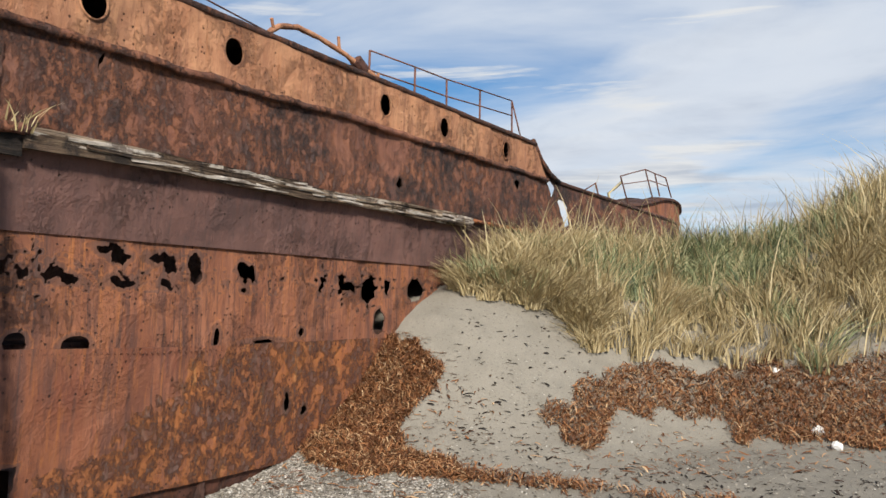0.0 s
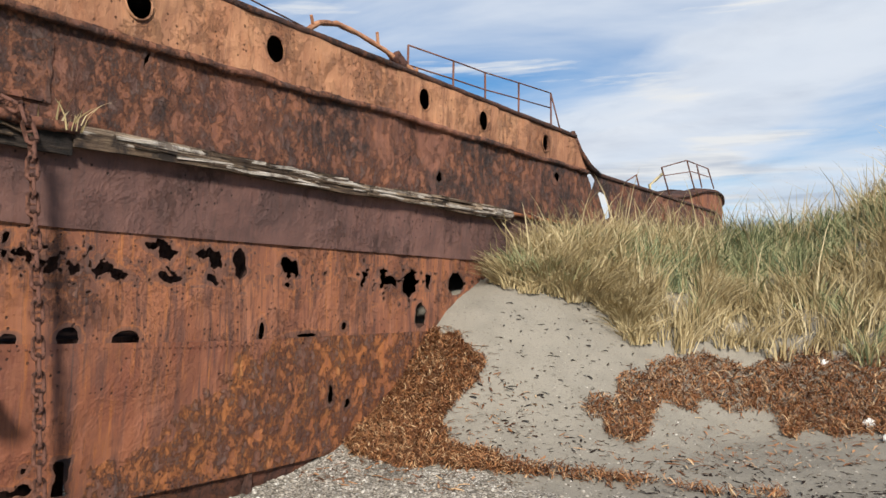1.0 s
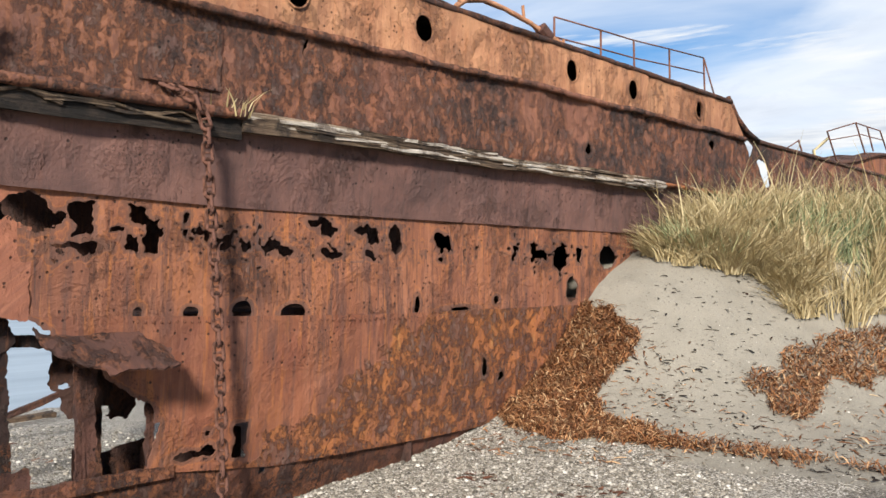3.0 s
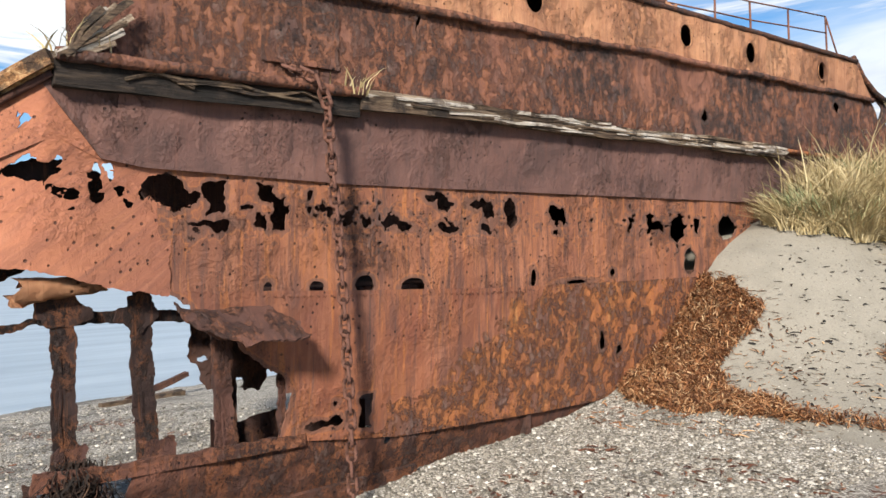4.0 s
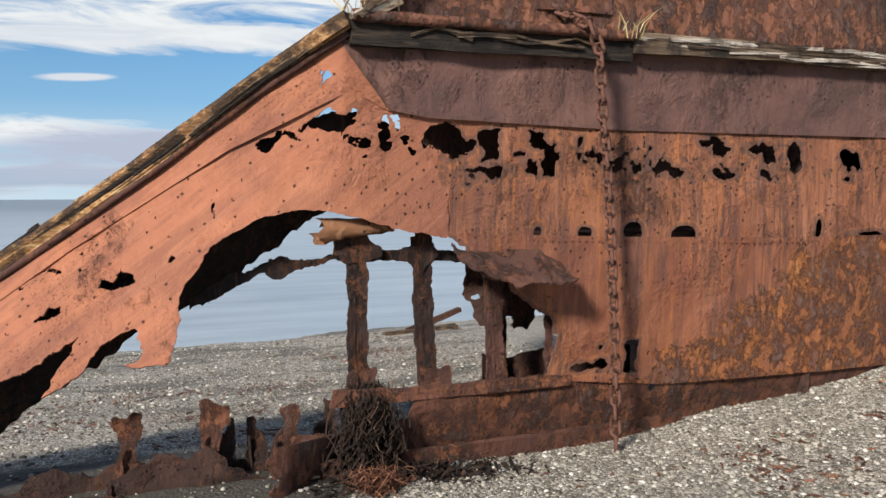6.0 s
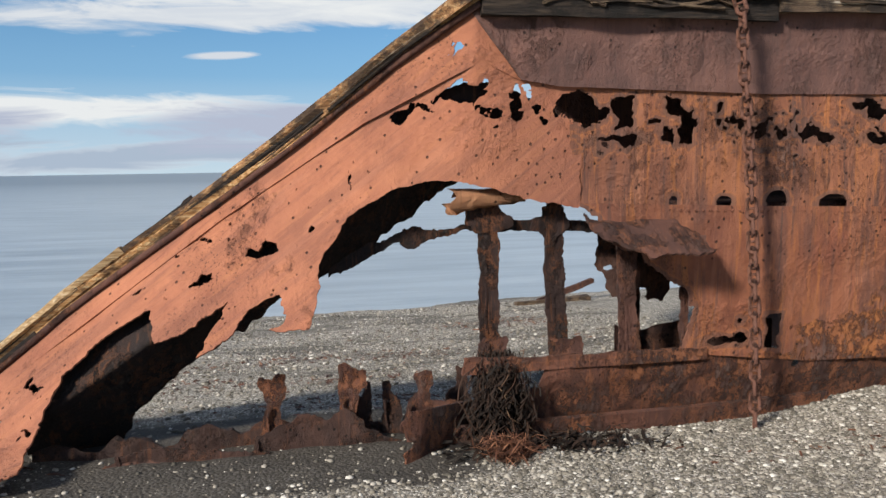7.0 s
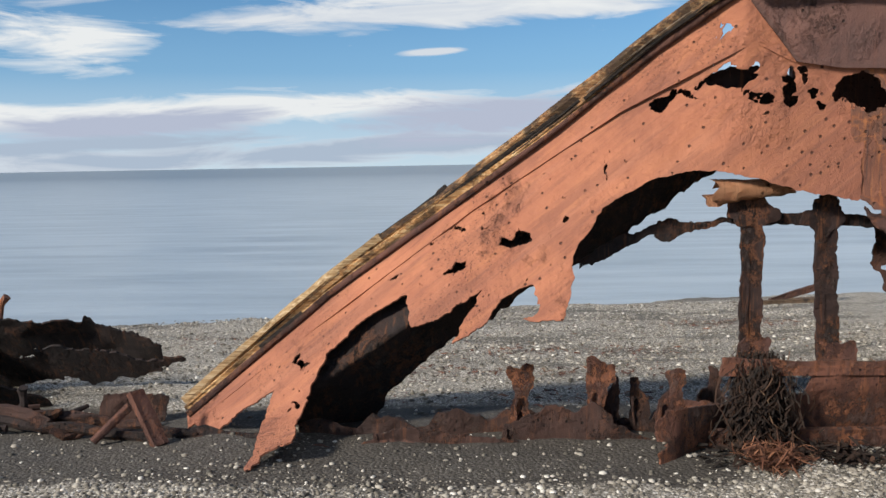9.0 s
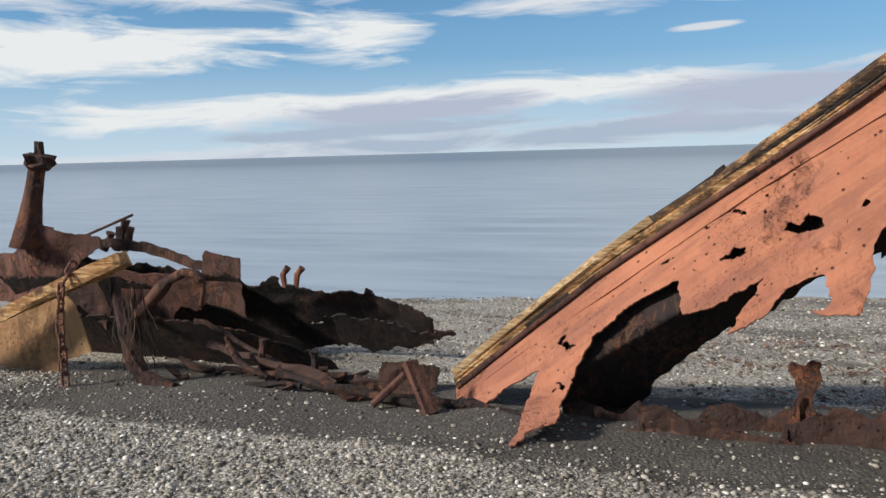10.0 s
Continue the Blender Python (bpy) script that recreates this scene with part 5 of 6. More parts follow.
hang_chain([(-1.80, 4.93, 3.42), (-1.70, 5.03, 3.36), (-1.60, 5.17, 3.27), (-1.58, 5.22, 3.10), (-1.60, 5.26, 2.66), (-1.62, 5.34, 1.92), (-1.64, 5.39, 1.24), (-1.65, 5.42, 0.77), (-1.65, 5.43, 0.17)], "rusted stud link anchor chain hanging down the hull", 0.112, 1.06)
slab("chain_plate", (-1.77, 4.86, 3.40), (-1.735, 5.40, 3.42), R_TOPSIDE, hull)
torn_sheet("doubler_plate", span(4.8, 5.45, 0.03), line((0, 3.40), (9, 3.40)), line((0, 3.86), (9, 3.86)), 16, lambda U, V: 0.02 + np.minimum(np.minimum(U - 4.82, 5.42 - U), 3.84 - V) + 0.02 * fbm(U * 8, V * 8, 3, 3), on_hull(0.014, 0.012, 7), 0.012, R_TOPSIDE, hull)

# ---- collapsed wreckage further along the beach ----
wreck = thing("bow_wreckage", "collapsed dark rusted bow wreckage on the shingle", "shipwreck")
SIL = [(-6.6, -0.4), (-6.6, 0.9), (-5.46, 0.98), (-4.75, 0.92), (-4.0, 0.84), (-3.43, 0.77), (-3.3, 0.70), (-3.09, 0.73), (-2.91, 0.79), (-2.85, 0.69), (-2.55, 0.70), (-2.55, 0.64), (-2.29, 0.64), (-2.04, 0.62), (-1.97, 0.66), (-1.95, 0.57), (-1.7, 0.52), (-1.58, 0.47), (-1.34, 0.37), (-1.45, 0.05), (-2.06, -0.02), (-2.5, -0.05), (-2.9, -0.12), (-3.3, -0.4)]


def sil_keep(U, V):
    Y, Z = wobble(U, V, 0.035, 121)
    body = inside(Y, Z, SIL)
    for y, z, ry, rz in ((-2.75, 0.24, 0.16, 0.02), (-2.4, 0.18, 0.12, 0.02), (-2.55, 0.32, 0.1, 0.015), (-4.35, 0.93, 0.03, 0.02), (-1.9, 0.26, 0.05, 0.015)):
        body = np.minimum(body, -oval(Y, Z, y, z, ry, rz))
    return body


# black colour and low outline also carry the wreck's shade down to the ground
torn_sheet("side_plating", span(-6.6, -0.95, 0.025), line((-9, -0.4), (9, -0.4)), line((-9, 1.2), (9, 1.2)), 60, sil_keep, lambda u, v: np.stack([-4.0 + 0.06 * fbm(u * 1.5, v * 3, 8, 3) + 0.85 * (v - 0.6), u, v], 1), 0.02, R_BLACK_SHADE, wreck)
torn_sheet("torn_plate", span(-2.2, -0.7, 0.03), line((-9, -0.1), (9, -0.1)), line((-9, 0.7), (9, 0.7)), 24, lambda U, V: inside(*wobble(U, V, 0.03, 127), [(-2.0, 0.55), (-1.6, 0.54), (-1.2, 0.40), (-0.83, 0.44), (-0.83, 0.40), (-0.97, 0.36), (-1.09, 0.33), (-1.32, 0.20), (-1.46, 0.24), (-1.7, 0.15), (-2.0, 0.3)]), lambda u, v: np.stack([-3.6 + 0.8 * (v - 0.1), u, v], 1), 0.02, R_BLACK_SHADE, wreck)
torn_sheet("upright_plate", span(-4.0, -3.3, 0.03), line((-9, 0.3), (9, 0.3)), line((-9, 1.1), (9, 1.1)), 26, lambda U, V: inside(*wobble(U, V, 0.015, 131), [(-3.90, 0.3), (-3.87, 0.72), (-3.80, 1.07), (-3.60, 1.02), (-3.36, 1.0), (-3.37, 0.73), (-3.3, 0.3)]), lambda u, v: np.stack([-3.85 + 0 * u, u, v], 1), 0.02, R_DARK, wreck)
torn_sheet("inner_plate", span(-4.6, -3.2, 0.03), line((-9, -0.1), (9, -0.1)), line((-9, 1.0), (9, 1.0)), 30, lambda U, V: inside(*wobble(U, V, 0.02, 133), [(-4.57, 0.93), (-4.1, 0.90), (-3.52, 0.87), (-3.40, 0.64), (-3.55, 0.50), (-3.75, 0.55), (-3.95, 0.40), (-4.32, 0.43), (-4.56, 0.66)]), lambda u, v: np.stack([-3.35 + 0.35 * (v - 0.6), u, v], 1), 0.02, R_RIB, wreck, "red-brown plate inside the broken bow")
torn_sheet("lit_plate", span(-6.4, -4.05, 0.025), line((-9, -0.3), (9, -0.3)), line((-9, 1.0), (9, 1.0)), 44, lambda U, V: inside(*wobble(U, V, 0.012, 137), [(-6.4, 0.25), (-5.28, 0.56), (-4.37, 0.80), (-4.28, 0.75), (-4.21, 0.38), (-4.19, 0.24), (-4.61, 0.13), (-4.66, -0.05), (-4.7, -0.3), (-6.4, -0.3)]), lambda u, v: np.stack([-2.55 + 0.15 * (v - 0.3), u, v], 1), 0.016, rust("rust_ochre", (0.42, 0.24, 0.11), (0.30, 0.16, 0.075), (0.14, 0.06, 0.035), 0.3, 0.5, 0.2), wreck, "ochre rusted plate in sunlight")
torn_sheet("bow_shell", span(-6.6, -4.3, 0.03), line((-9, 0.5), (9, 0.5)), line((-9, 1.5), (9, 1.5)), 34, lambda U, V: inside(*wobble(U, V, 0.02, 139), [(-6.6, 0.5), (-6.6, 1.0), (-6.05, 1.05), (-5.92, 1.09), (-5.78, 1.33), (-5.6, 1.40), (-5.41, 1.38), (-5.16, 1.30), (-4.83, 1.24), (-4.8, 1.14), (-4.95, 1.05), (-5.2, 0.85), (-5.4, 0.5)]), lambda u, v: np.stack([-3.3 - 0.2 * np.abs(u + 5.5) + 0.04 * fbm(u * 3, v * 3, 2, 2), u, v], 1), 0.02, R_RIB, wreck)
torn_sheet("inner_side", span(-6.0, -2.6, 0.04), line((-9, -0.2), (9, -0.2)), line((-9, 0.9), (9, 0.9)), 26, lambda U, V: inside(*wobble(U, V, 0.03, 141), [(-6, -0.2), (-6, 0.8), (-4.4, 0.85), (-3.6, 0.6), (-3.2, 0.42), (-2.7, 0.12), (-2.7, -0.2)]), lambda u, v: np.stack([-3.6 + 0.9 * (v - 0.4), u, v], 1), 0.02, R_BLACK_SHADE, wreck)
part("stem_post", tube([(-3.3, -5.62, 1.15), (-3.3, -5.59, 1.40), (-3.3, -5.52, 1.65), (-3.3, -5.45, 1.88), (-3.3, -5.40, 2.06)], 0.088, 12, [2.3, 1.45, 1.1, 0.98, 0.95], 0.06, 3), R_BILGE, wreck, "brown rusted stem post with a broken head", True)
part("stem_cap", tube([(-3.3, -5.41, 1.97), (-3.3, -5.40, 2.01), (-3.3, -5.39, 2.05), (-3.3, -5.38, 2.12), (-3.3, -5.375, 2.13), (-3.3, -5.36, 2.26)], 0.17, 11, [0.62, 1.0, 0.85, 0.9, 0.32, 0.25], 0.28, 8), R_DARK, wreck)
broken_plate("deck_rim", [(-5.72, 1.13), (-5.03, 1.18), (-4.57, 1.12), (-3.92, 0.95), (-3.80, 0.90), (-3.82, 0.84), (-3.95, 0.86), (-4.58, 1.02), (-5.05, 1.08), (-5.52, 1.05)], -3.88, 501, R_KEEL, wreck, 0.005, 0.05)
broken_plate("low_plate", [(-1.40, 0.0), (-1.38, 0.22), (-1.1, 0.24), (-0.85, 0.22), (-0.88, 0.0)], -2.95, 503, R_KEEL, wreck, 0.02, 0.02)
broken_plate("hanging_plate", [(-4.9, 0.95), (-4.5, 0.92), (-4.35, 0.6), (-4.5, 0.35), (-4.75, 0.55), (-5.0, 0.6)], -3.1, 505, R_KEEL, wreck, 0.03, 0.02, 0.2)
part("rib", tube([(-2.6, -2.70, 0.46), (-2.58, -2.66, 0.36), (-2.55, -2.57, 0.27), (-2.5, -2.42, 0.21), (-2.45, -2.2, 0.17)], 0.035, 7, [0.8, 1, 1.1, 1, 0.7], 0.25, 12), R_KEEL, wreck, "", True)
pipe = [(-3.0, -3.98, 0.52), (-3.0, -3.80, 0.70), (-3.0, -3.6, 0.88), (-3.0, -3.42, 0.96), (-3.0, -3.28, 0.95), (-3.0, -3.20, 0.86), (-3.02, -3.24, 0.72), (-3.05, -3.3, 0.58)]
part("bent_pipe", tube([Vector(a).lerp(Vector(b), k / 3) for a, b in zip(pipe, pipe[1:]) for k in range(3)], 0.045, 9, [1.5] * 6 + [1.0] * 9 + [0.55] * 6, 0.12, 6), R_RIB, wreck, "", True)
part("top_bar", tube([(-3.9, -5.63, 1.13), (-3.9, -5.2, 1.28), (-3.9, -4.74, 1.44)], 0.016, 6), R_DARK, wreck)
for y, z, s in ((-5.08, 1.24, 6), (-4.88, 1.38, 7), (-4.80, 1.30, 8), (-4.93, 1.3, 9)):
    part("snag", tube([(-3.93, y - 0.10, 1.05), (-3.93, y - 0.04, (1.05 + z) / 2), (-3.93, y, z)], 0.05, 6, [1.2, 0.8, 1.1], 0.35, s), R_DARK, wreck)
for dy in (0.0, 0.13):
    part("cleat_horn", tube([(-4.0, -2.92 + dy, 0.66), (-4.0, -2.94 + dy * 1.3, 0.80), (-4.0, -2.88 + dy * 1.3, 0.88)], 0.032, 7, [0.9, 1, 1.2], 0.1, 3), R_MIDDLE, wreck)
# broken keel pieces strewn between the two parts
for i, (a, b, r) in enumerate((((-2.9, -3.1, 0.30), (-2.5, -1.6, 0.14), 0.06), ((-2.6, -2.2, 0.16), (-2.3, -0.7, 0.07), 0.055), ((-3.0, -2.6, 0.12), (-2.6, -0.9, 0.08), 0.05), ((-2.7, -1.9, 0.1), (-2.65, -1.86, 0.38), 0.045), ((-2.75, -2.45, 0.1), (-2.7, -2.40, 0.42), 0.04), ((-2.45, -0.8, 0.06), (-2.2, 0.4, 0.08), 0.07), ((-3.1, -3.4, 0.5), (-2.75, -2.2, 0.15), 0.03))):
    part("keel_piece", tube([Vector(a).lerp(Vector(b), k / 8) + Vector((0, 0, 0.03 * float(vnoise(k * 0.9, i, 3)))) for k in range(9)], r * 0.8, 7, None, 0.4, 20 + i), (R_KEEL, R_BLACK_SHADE)[i % 2], wreck)


scrap = random.Random(71)
for i in range(18):
    y, x = scrap.uniform(-3.2, -0.5), scrap.uniform(-3.0, -2.35)
    z = float(ground_z(x, y))
    a, n_s = scrap.uniform(-0.5, 0.5) + (math.pi if i % 2 else 0), scrap.uniform(0.15, 0.55)
    tilt = scrap.uniform(-0.02, 0.09)
    part("scrap_iron", tube([(x + math.sin(a) * n_s * f, y + math.cos(a) * n_s * f, z + 0.03 + tilt * f + 0.03 * math.sin(5 * f + i)) for f in (0, 0.3, 0.6, 1)], scrap.uniform(0.012, 0.038), 6, [1.1, 1.0, 1.2, 0.6], 0.4, 600 + i), (R_KEEL, R_BLACK_SHADE, R_BLACK_SHADE)[i % 3], wreck)


def plank(name, a, b, w, h, material, label, seed):
    a, b = Vector(a), Vector(b)
    ob = part(name, beam([(0, 0, 0), tuple((b - a) * 0.5), tuple(b - a)], w, h, 0.25, seed, 0.04), material)
    ob.location = a
    return tagged(ob, label, "timber")


plank("broken_timber", (-2.15, -0.62, 0.06), (-2.3, -0.84, 0.42), 0.10, 0.07, R_RIB, "broken rusty timber leaning on the keel pieces", 3)
plank("broken_timber", (-2.2, -1.12, 0.08), (-2.35, -0.90, 0.30), 0.05, 0.05, R_RIB, "broken rusty timber leaning on the keel pieces", 4)
plank("driftwood_log", (-2.2, -5.9, 0.25), (-2.3, -3.50, 1.19), 0.12, 0.12, W_YELLOW, "pale ochre timber rail sticking out of the wreckage", 5)
plank("driftwood", (-12.0, 7.3, -0.62), (-12.3, 8.6, -0.30), 0.12, 0.10, R_DARK, "dark driftwood at the water's edge", 6)
plank("driftwood", (-11.9, 6.8, -0.66), (-12.0, 8.4, -0.62), 0.16, 0.10, W_DARK, "dark driftwood at the water's edge", 7)
hang_chain([(-2.22, -4.02, 1.10), (-2.12, -4.05, 0.95), (-2.10, -4.08, 0.6), (-2.08, -4.05, 0.3), (-2.05, -4.02, 0.10)], "rusted chain hanging over the timber rail", 0.118, 0.95)

# ---- loose cover: pebbles, seaweed, grass ----


def scatter_strips(name, spots, material, label, category, length, width, lift, curl, seed, normal_up=0.6):
    """Thin curled strips, one island each."""
    rng = np.random.RandomState(seed)
    verts, faces = [], []
    for x, y, z in spots:
        a = rng.uniform(0, 2 * math.pi)
        d = np.array([math.cos(a), math.sin(a), rng.uniform(-normal_up, normal_up)])
        s = np.array([-math.sin(a), math.cos(a), rng.uniform(-0.6, 0.6)])
        L, w = length * rng.uniform(0.4, 1.5), width * rng.uniform(0.5, 1.6)
        c = np.array([x, y, z + lift * rng.uniform(0.1, 1.0)])
        base = len(verts)
        bend = curl * rng.uniform(-1, 1)
        for k, f in enumerate((-0.5, -0.15, 0.2, 0.5)):
            p = c + d * f * L + np.array([0, 0, 1]) * bend * L * (0.25 - f * f)
            ww = w * (0.5 + 0.6 * (1 - abs(2 * f)))
            verts += [p - s * ww / 2, p + s * ww / 2]
        faces += [(base, base + 1, base + 3, base + 2), (base + 2, base + 3, base + 5, base + 4), (base + 4, base + 5, base + 7, base + 6)]
    ob = link(name, verts, faces, material)
    return tagged(ob, label, category, kind="stuff")


def in_poly(n, poly, seed, density=None):
    rng = np.random.RandomState(seed)
    px, py = [p[0] for p in poly], [p[1] for p in poly]
    out = []
    for _ in range(150):
        if len(out) >= n:
            break
        x, y = rng.uniform(min(px), max(px), 4000), rng.uniform(min(py), max(py), 4000)
        d = inside(x, y, list(poly))
        ok = d + 0.13 * fbm(x * 2.6, y * 2.6, seed, 4) > 0.03
        if density is not None:
            ok &= density(x, y) > rng.uniform(0, 1, len(x))
        out += list(zip(x[ok], y[ok]))
    out = out[:n]
    x, y = np.array([p[0] for p in out]), np.array([p[1] for p in out])
    return np.stack([x, y, ground_z(x, y)], 1)


# heap against the hull, bank below the grass, tide line
weed_spots = np.concatenate([
    in_poly(21000, [(-2.04, 8.72), (-1.99, 9.5), (-1.99, 10.4), (-1.82, 10.5), (-1.52, 10.5), (-1.18, 10.33), (-1.11, 10.1), (-1.13, 9.57), (-0.98, 9.25), (-0.41, 9.40), (-0.15, 9.25), (-0.6, 9.05), (-1.1, 8.78), (-1.63, 8.68)], 1),
    in_poly(24000, [(-0.03, 10.74), (0.02, 11.27), (0.22, 11.85), (0.33, 12.45), (0.88, 13.05), (1.51, 13.4), (2.17, 13.55), (3.16, 13.85), (5.0, 13.9), (5.0, 12.3), (3.22, 12.27), (2.78, 12.36), (2.02, 12.3), (1.60, 12.1), (1.55, 12.6), (0.95, 12.2), (0.53, 11.56), (0.77, 11.06), (0.63, 10.54), (0.26, 10.6)], 2),
    in_poly(1300, [(-1.1, 8.75), (-0.41, 9.45), (0.15, 9.6), (0.95, 10.05), (2.2, 10.1), (2.2, 9.6), (1.07, 9.64), (0.29, 9.24), (-0.4, 8.9)], 3, lambda x, y: 0.25 + 0.75 * vnoise(x * 2.6, y * 2.6, 6)),
])
scatter_strips("seaweed", weed_spots, M_WEED, "dry red-brown seaweed heaped on the sand", "seaweed", 0.10, 0.010, 0.075, 1.2, 5, 0.8)
stray = in_poly(650, [(-1.0, 9.2), (-1.4, 11.2), (-0.4, 12.4), (0.3, 12.2), (0.4, 10.5), (3.4, 11.5), (3.4, 9.2), (0.5, 9.4)], 8)
loose = np.concatenate([in_poly(700, [(-1.9, 8.1), (-1.9, 10.7), (-0.4, 10.4), (0.2, 9.0), (-0.6, 8.3)], 14), in_poly(900, [(-0.2, 10.0), (0.2, 12.5), (3.6, 14.2), (4.2, 12.2), (1.0, 10.0)], 15)])
scatter_strips("loose_seaweed", loose, M_WEED, "loose dry seaweed strands on sand", "seaweed", 0.11, 0.014, 0.02, 0.8, 16, 0.3)
scatter_strips("seaweed_scraps", stray, M_KELP, "scattered dark seaweed scraps on sand", "seaweed", 0.085, 0.02, 0.012, 0.6, 6, 0.2)
line_spots = np.concatenate([in_poly(420, [(-1.5, 4.2), (1.2, 6.5), (2.0, 8.2), (-1.2, 7.8), (-1.7, 6.0)], 11, lambda x, y: 0.06 + 0.5 * smooth(0.25, 0.7, vnoise(x * 1.7, y * 1.7, 16))), in_poly(1500, [(-9, -3), (-3.2, -0.5), (-2.8, 4.5), (-7, 7.5), (-10, 6)], 12, lambda x, y: 0.05 + smooth(0.2, 0.5, vnoise(x * 1.4, y * 0.35, 26)))])
scatter_strips("tide_weed", line_spots, M_RED_WEED, "dark red-brown weed left in lines on the shingle", "seaweed", 0.08, 0.018, 0.02, 0.5, 9, 0.2)

# kelp hanging from the forward frame and lying at its foot
rng = np.random.RandomState(17)
verts, faces = [], []
for i in range(900):
    y0, z0 = 3.56 + rng.normal(0, 0.07), rng.uniform(0.40, 0.76)
    L = rng.uniform(0.12, 0.62)
    dx, dy = rng.uniform(0.0, 0.26), rng.normal(0, 0.085)
    w = rng.uniform(0.0012, 0.0042)
    base = len(verts)
    for k in range(8):
        f = k / 7
        z = max(z0 - L * f, 0.10 + 0.05 * rng.uniform(0, 1))
        x = -1.98 + dx * f ** 1.3 + 0.03 * rng.uniform(-1, 1)
        y = y0 + dy * f + 0.07 * math.sin(f * 7 + i) * f + 0.03 * rng.uniform(-1, 1)
        verts += [(x, y - w, z), (x + 0.01, y + w, z)]
    faces += [(base + 2 * k, base + 2 * k + 1, base + 2 * k + 3, base + 2 * k + 2) for k in range(7)]
tagged(link("hanging_kelp", verts, faces, M_KELP), "dark wet kelp hanging from a hull frame", "seaweed", kind="stuff")
foot = np.stack([rng.normal(-1.50, 0.10, 500), rng.normal(3.50, 0.09, 500), rng.uniform(0.12, 0.22, 500)], 1)
scatter_strips("kelp_tangle", foot, M_RED_WEED, "red-brown tangle of weed below the hanging kelp", "seaweed", 0.12, 0.008, 0.03, 0.9, 18)
foot = np.stack([rng.normal(-1.65, 0.15, 500), rng.normal(3.9, 0.35, 500), rng.uniform(0.10, 0.15, 500)], 1)
scatter_strips("wet_weed", foot, M_KELP, "wet dark weed on shingle beside the wreck", "seaweed", 0.12, 0.02, 0.03, 0.6, 19)
# weed over the collapsed wreckage
verts, faces = [], []
for i in range(48):
    top = (rng.uniform(-2.6, -2.3), -3.6 + rng.normal(0, 0.06), rng.uniform(0.55, 0.95))
    L, dy, w = rng.uniform(0.2, 0.6), rng.uniform(0.0, 0.25), rng.uniform(0.002, 0.005)
    base = len(verts)
    for k in range(5):
        f = k / 4
        yy = top[1] + dy * f + 0.06 * math.sin(f * 5 + i) * f
        verts += [(top[0] + 0.15 * f, yy - w, max(0.08, top[2] - L * f)), (top[0] + 0.15 * f, yy + w, max(0.08, top[2] - L * f))]
    faces += [(base + 2 * k, base + 2 * k + 1, base + 2 * k + 3, base + 2 * k + 2) for k in range(4)]
# dark sheet added in place of the shaded hollow under the wreck
torn_sheet("cavity_shade_sheet", span(-5.2, -1.9, 0.04), line((-9, -0.2), (9, -0.2)), line((-9, 0.5), (9, 0.5)), 18, lambda U, V: inside(*wobble(U, V, 0.03, 151), [(-5.2, -0.2), (-5.2, 0.48), (-3.6, 0.48), (-3.0, 0.40), (-2.5, 0.25), (-2.1, 0.05), (-2.1, -0.2)]), lambda u, v: np.stack([-3.2 + 0.9 * (v - 0.3), u, v], 1), 0.02, R_BLACK_SHADE, wreck)
part("bent_root", tube([(-2.45, -3.80, 0.98), (-2.42, -3.70, 0.78), (-2.4, -3.63, 0.54), (-2.38, -3.54, 0.26), (-2.35, -3.40, 0.12), (-2.3, -3.06, 0.07)], 0.06, 7, [0.7, 0.9, 1.2, 1.3, 1.2, 0.6], 0.4, 55), R_KEEL, wreck)
tagged(link("hanging_kelp", verts, faces, M_KELP), "dark kelp draped over the bow wreckage", "seaweed", kind="stuff")


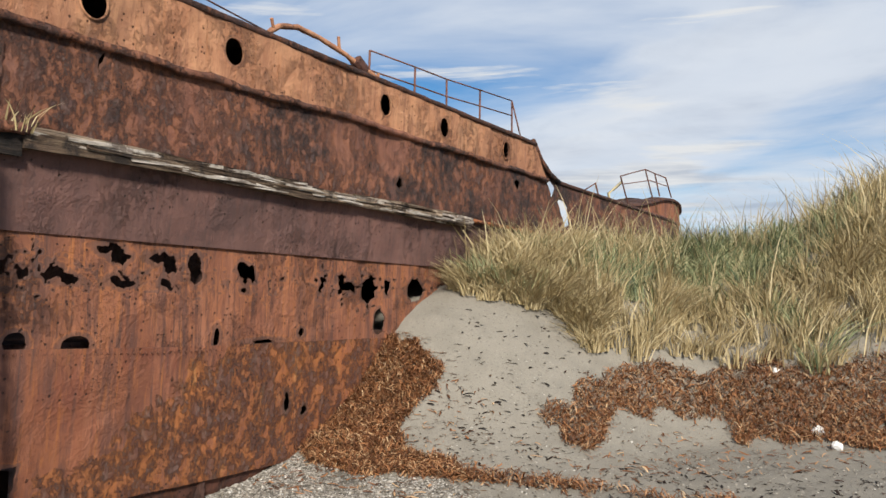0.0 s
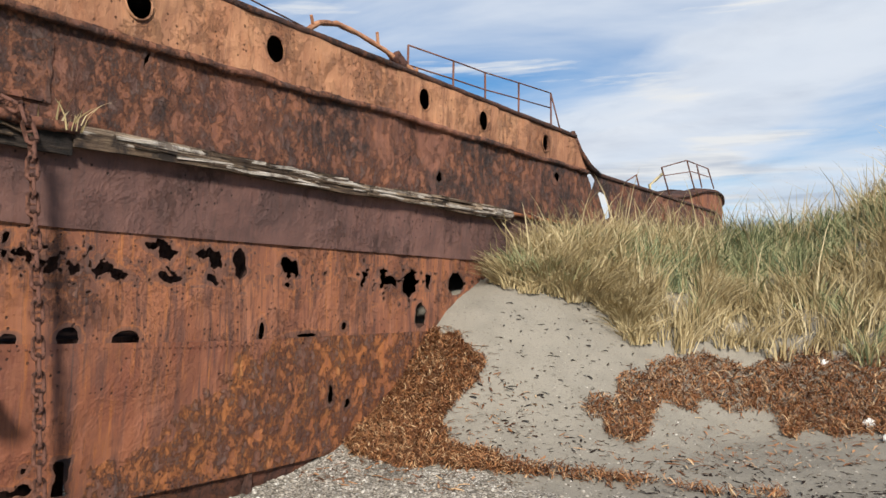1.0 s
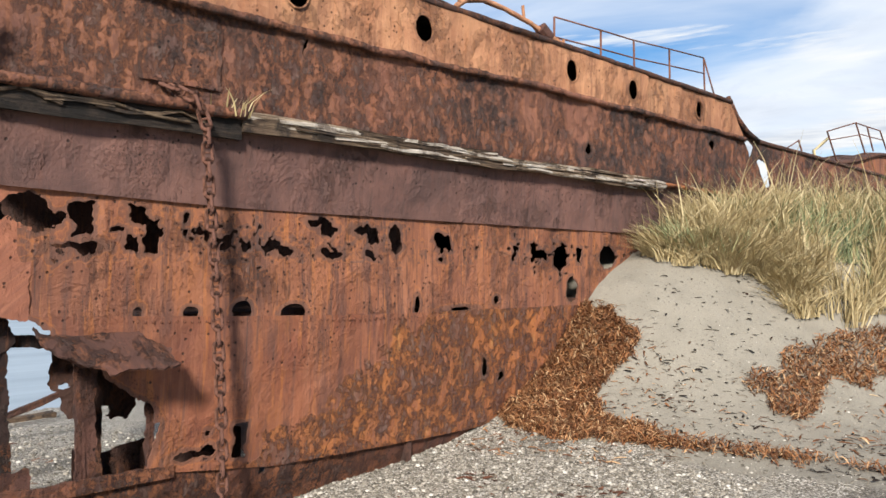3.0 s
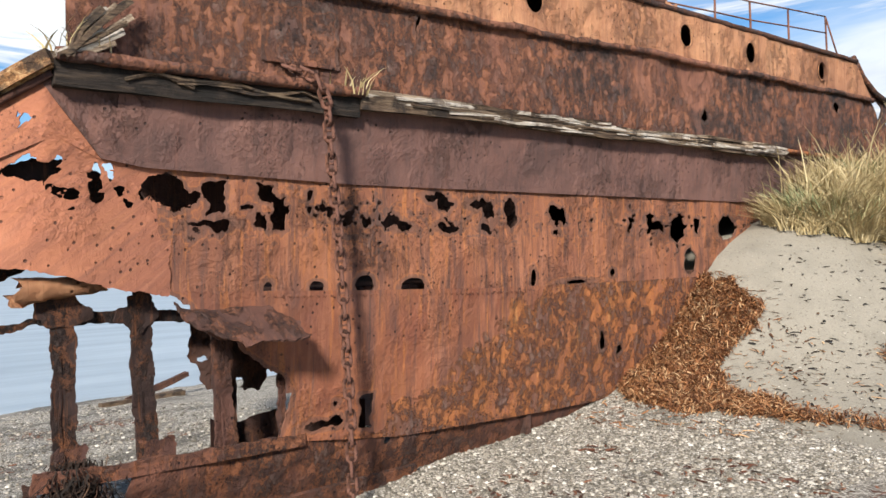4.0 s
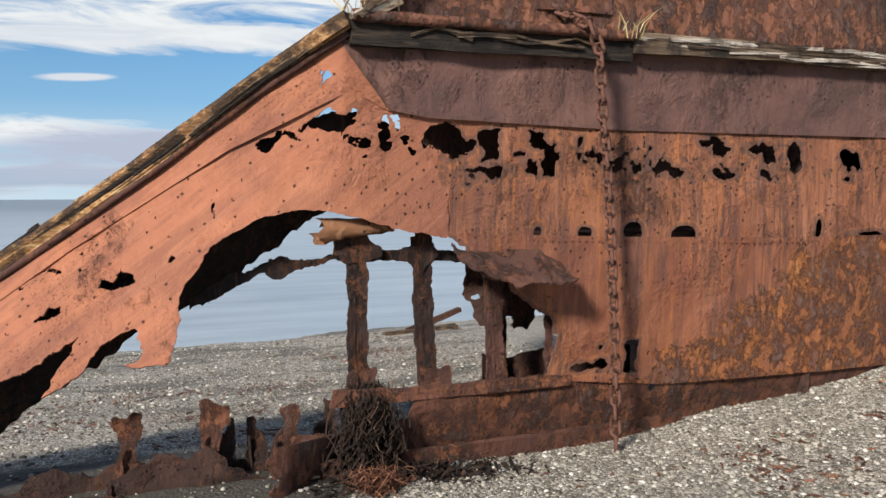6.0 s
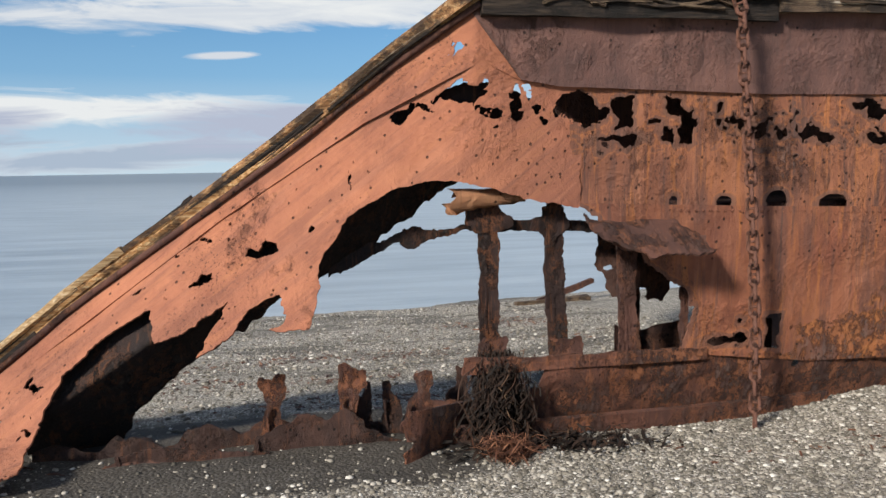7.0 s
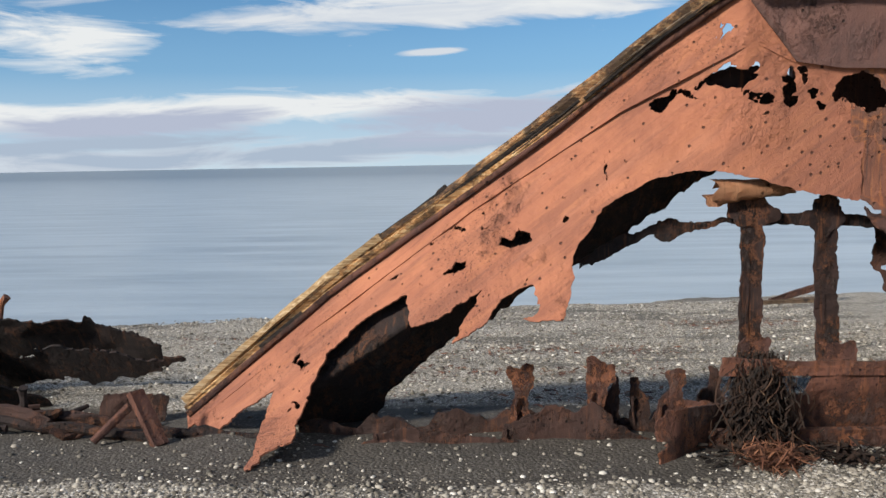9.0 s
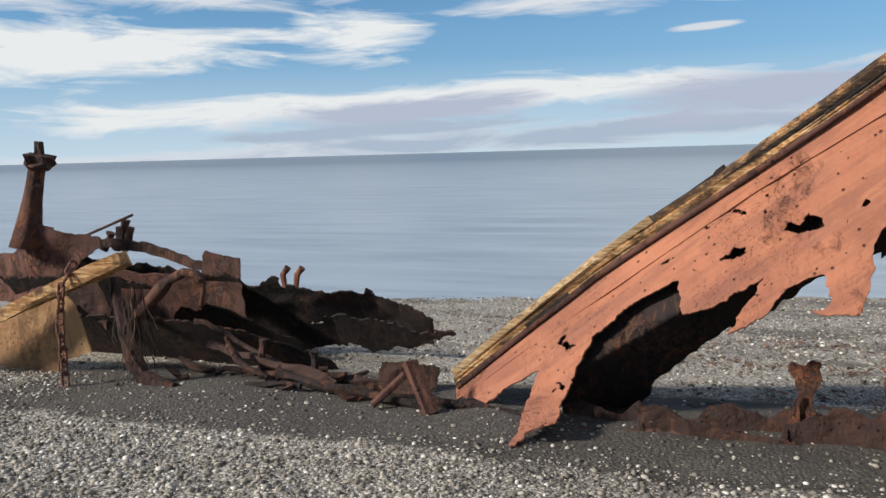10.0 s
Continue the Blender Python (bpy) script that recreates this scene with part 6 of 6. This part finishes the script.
def pebbles(name, n, area, lo, hi, seed, skip_sand=True):
    rng = np.random.RandomState(seed)
    x, y = rng.uniform(area[0], area[1], n), rng.uniform(area[2], area[3], n)
    if skip_sand:
        s = y - (8.75 + 0.15 * (x + 1.9)) + 0.5 * fbm(x * 1.8, y * 1.8, 5, 3)
        ok = s < 0.0 + 0.4 * (rng.uniform(0, 1, n) < 0.15)
        x, y = x[ok], y[ok]
    # the damp, shade-darkened hollow round the wreck has few loose stones
    w = smooth(-4.2, -2.6, x) * smooth(-0.75, -1.6, x) * smooth(-5.5, -3.5, y) * smooth(3.9, 2.9, y)
    ok = rng.uniform(0, 1, len(x)) > 0.92 * w
    x, y = x[ok], y[ok]
    n = len(x)
    z = ground_z(x, y)
    r = lo * (hi / lo) ** (rng.uniform(0, 1, n) ** 2.2)
    ico = np.array([(0, 0, 1), (0.89, 0, 0.45), (0.28, 0.85, 0.45), (-0.72, 0.53, 0.45), (-0.72, -0.53, 0.45), (0.28, -0.85, 0.45), (0.72, 0.53, -0.45), (-0.28, 0.85, -0.45), (-0.89, 0, -0.45), (-0.28, -0.85, -0.45), (0.72, -0.53, -0.45)])
    fc = np.array([(0, 1, 2), (0, 2, 3), (0, 3, 4), (0, 4, 5), (0, 5, 1), (1, 6, 2), (2, 7, 3), (3, 8, 4), (4, 9, 5), (5, 10, 1), (2, 6, 7), (3, 7, 8), (4, 8, 9), (5, 9, 10), (1, 10, 6)])
    ang = rng.uniform(0, 2 * math.pi, n)
    sx, sy, sz = r * rng.uniform(0.8, 1.3, n), r * rng.uniform(0.6, 1.0, n), r * rng.uniform(0.35, 0.7, n)
    P = ico[None] * (1 + 0.18 * rng.uniform(-1, 1, (n, 11, 1)))
    P = P * np.stack([sx, sy, sz], 1)[:, None, :]
    c, s = np.cos(ang)[:, None], np.sin(ang)[:, None]
    X = P[..., 0] * c - P[..., 1] * s + x[:, None]
    Y = P[..., 0] * s + P[..., 1] * c + y[:, None]
    Z = P[..., 2] + (z + 0.3 * sz)[:, None]
    verts = np.stack([X, Y, Z], 2).reshape(-1, 3)
    faces = (fc[None] + (np.arange(n) * 11)[:, None, None]).reshape(-1, 3)
    me = bpy.data.meshes.new(name)
    me.vertices.add(len(verts)); me.vertices.foreach_set("co", verts.ravel())
    me.loops.add(faces.size); me.loops.foreach_set("vertex_index", faces.ravel().astype(np.int32))
    me.polygons.add(len(faces)); me.polygons.foreach_set("loop_start", np.arange(0, faces.size, 3, dtype=np.int32))
    me.polygons.foreach_set("use_smooth", np.ones(len(faces), bool))
    me.materials.append(M_PEBBLE)
    me.update(calc_edges=True)
    me.validate()
    return tagged(new(name, me), "grey and white beach pebbles", "pebbles", kind="stuff")


pebbles("pebbles", 80000, (-2.6, 0.9, -5.2, 9.4), 0.006, 0.026, 31)
pebbles("shell_specks", 2600, (-0.6, 4.2, 8.6, 11.6), 0.006, 0.018, 35, False)
pebbles("far_pebbles", 22000, (-12.5, -2.4, -8, 10), 0.012, 0.035, 33)


def grass(name, tufts, blades, material, label, height, seed, droop=0.5, spread=0.13):
    rng = np.random.RandomState(seed)
    verts, faces = [], []
    for (x, y, z) in tufts:
        hx = height * rng.choice([0.55, 0.8, 1.0, 1.3]) * rng.uniform(0.85, 1.15)
        wind = np.array([rng.normal(0.04, 0.26), rng.normal(-0.10, 0.26)])
        for _ in range(blades):
            r = spread * math.sqrt(rng.uniform(0, 1))
            a = rng.uniform(0, 2 * math.pi)
            bx, by = x + r * math.cos(a), y + r * math.sin(a)
            h = hx * rng.uniform(0.5, 1.1)
            out = np.array([math.cos(a), math.sin(a)]) * r * 2.2 + wind + rng.normal(0, 0.24, 2)
            out *= droop * 2 * h
            w = 0.0058 * rng.uniform(0.6, 1.8)
            b = rng.uniform(0, math.pi)
            sx, sy = math.cos(b) * w, math.sin(b) * w
            base = len(verts)
            for f, ww in ((0, 1.0), (0.4, 0.9), (0.75, 0.6), (1.0, 0.1)):
                px, py = bx + out[0] * f ** 1.8, by + out[1] * f ** 1.8
                pz = z + h * (f - 0.22 * droop * f ** 3)
                verts += [(px - sx * ww, py - sy * ww, pz), (px + sx * ww, py + sy * ww, pz)]
            faces += [(base, base + 1, base + 3, base + 2), (base + 2, base + 3, base + 5, base + 4), (base + 4, base + 5, base + 7, base + 6)]
    return tagged(link(name, verts, faces, material), label, "grass", kind="stuff")


BANK = [(-1.75, 11.75), (-1.32, 11.62), (-0.84, 11.95), (-0.47, 12.4), (-0.03, 12.3), (0.39, 12.41), (0.88, 12.98), (1.51, 13.32), (2.18, 13.45), (3.2, 13.75), (5.5, 13.9), (5.5, 18.5), (-1.6, 18.5), (-1.7, 12.5)]
grass("dune_grass", in_poly(560, BANK, 41, lambda x, y: 0.5 + 1.1 * vnoise(x * 1.1, y * 1.1, 91)), 46, M_GRASS, "green dune grass growing on the sand bank", 0.50, 42, 0.6, 0.15)
grass("dry_dune_grass", in_poly(560, BANK, 43, lambda x, y: 0.45 - 1.1 * vnoise(x * 1.1, y * 1.1, 91)), 46, M_STRAW, "dry straw-coloured dune grass on the bank", 0.52, 44, 0.65, 0.15)
grass("grass_stalks", in_poly(420, BANK, 53), 7, M_STRAW, "tall dry seed stalks above the dune grass", 0.85, 54, 0.45, 0.18)
SKIRT = [(-1.7, 11.6), (-1.32, 11.5), (-0.84, 11.8), (-0.47, 12.2), (0.0, 12.15), (0.1, 12.7), (-0.5, 12.8), (-1.2, 12.1)]
grass("grass_skirt", in_poly(170, SKIRT, 45), 46, M_STRAW, "drooping dry grass at the sand's edge", 0.36, 46, 0.95)
tuft = [(-1.76, 5.45 + 0.03 * i, 3.22) for i in range(6)] + [(-1.78, 3.45 + 0.05 * i, 3.24) for i in range(6)]
grass("strake_grass", tuft, 6, M_STRAW, "dry grass rooted on the timber strake", 0.22, 48, 0.7)


# small white litter on the sand
def litter(x, y, s, seed):
    bm = bmesh.new()
    bmesh.ops.create_icosphere(bm, subdivisions=2, radius=s)
    for v in bm.verts:
        k = 1 + 0.5 * float(fbm(v.co.x * 18 + seed, v.co.y * 18 + v.co.z * 11, seed, 2))
        v.co = Vector((v.co.x * k, v.co.y * k * 0.6, v.co.z * k * 0.8))
    ob = part("litter", bm, M_WHITE)
    ob.location = (x, y, float(ground_z(x, y)) + s * 0.4)
    return tagged(ob, "crumpled white litter lying on the sand", "litter")


litter(2.57, 12.6, 0.075, 1)
litter(2.79, 12.2, 0.065, 2)
litter(2.0, 13.4, 0.06, 3)
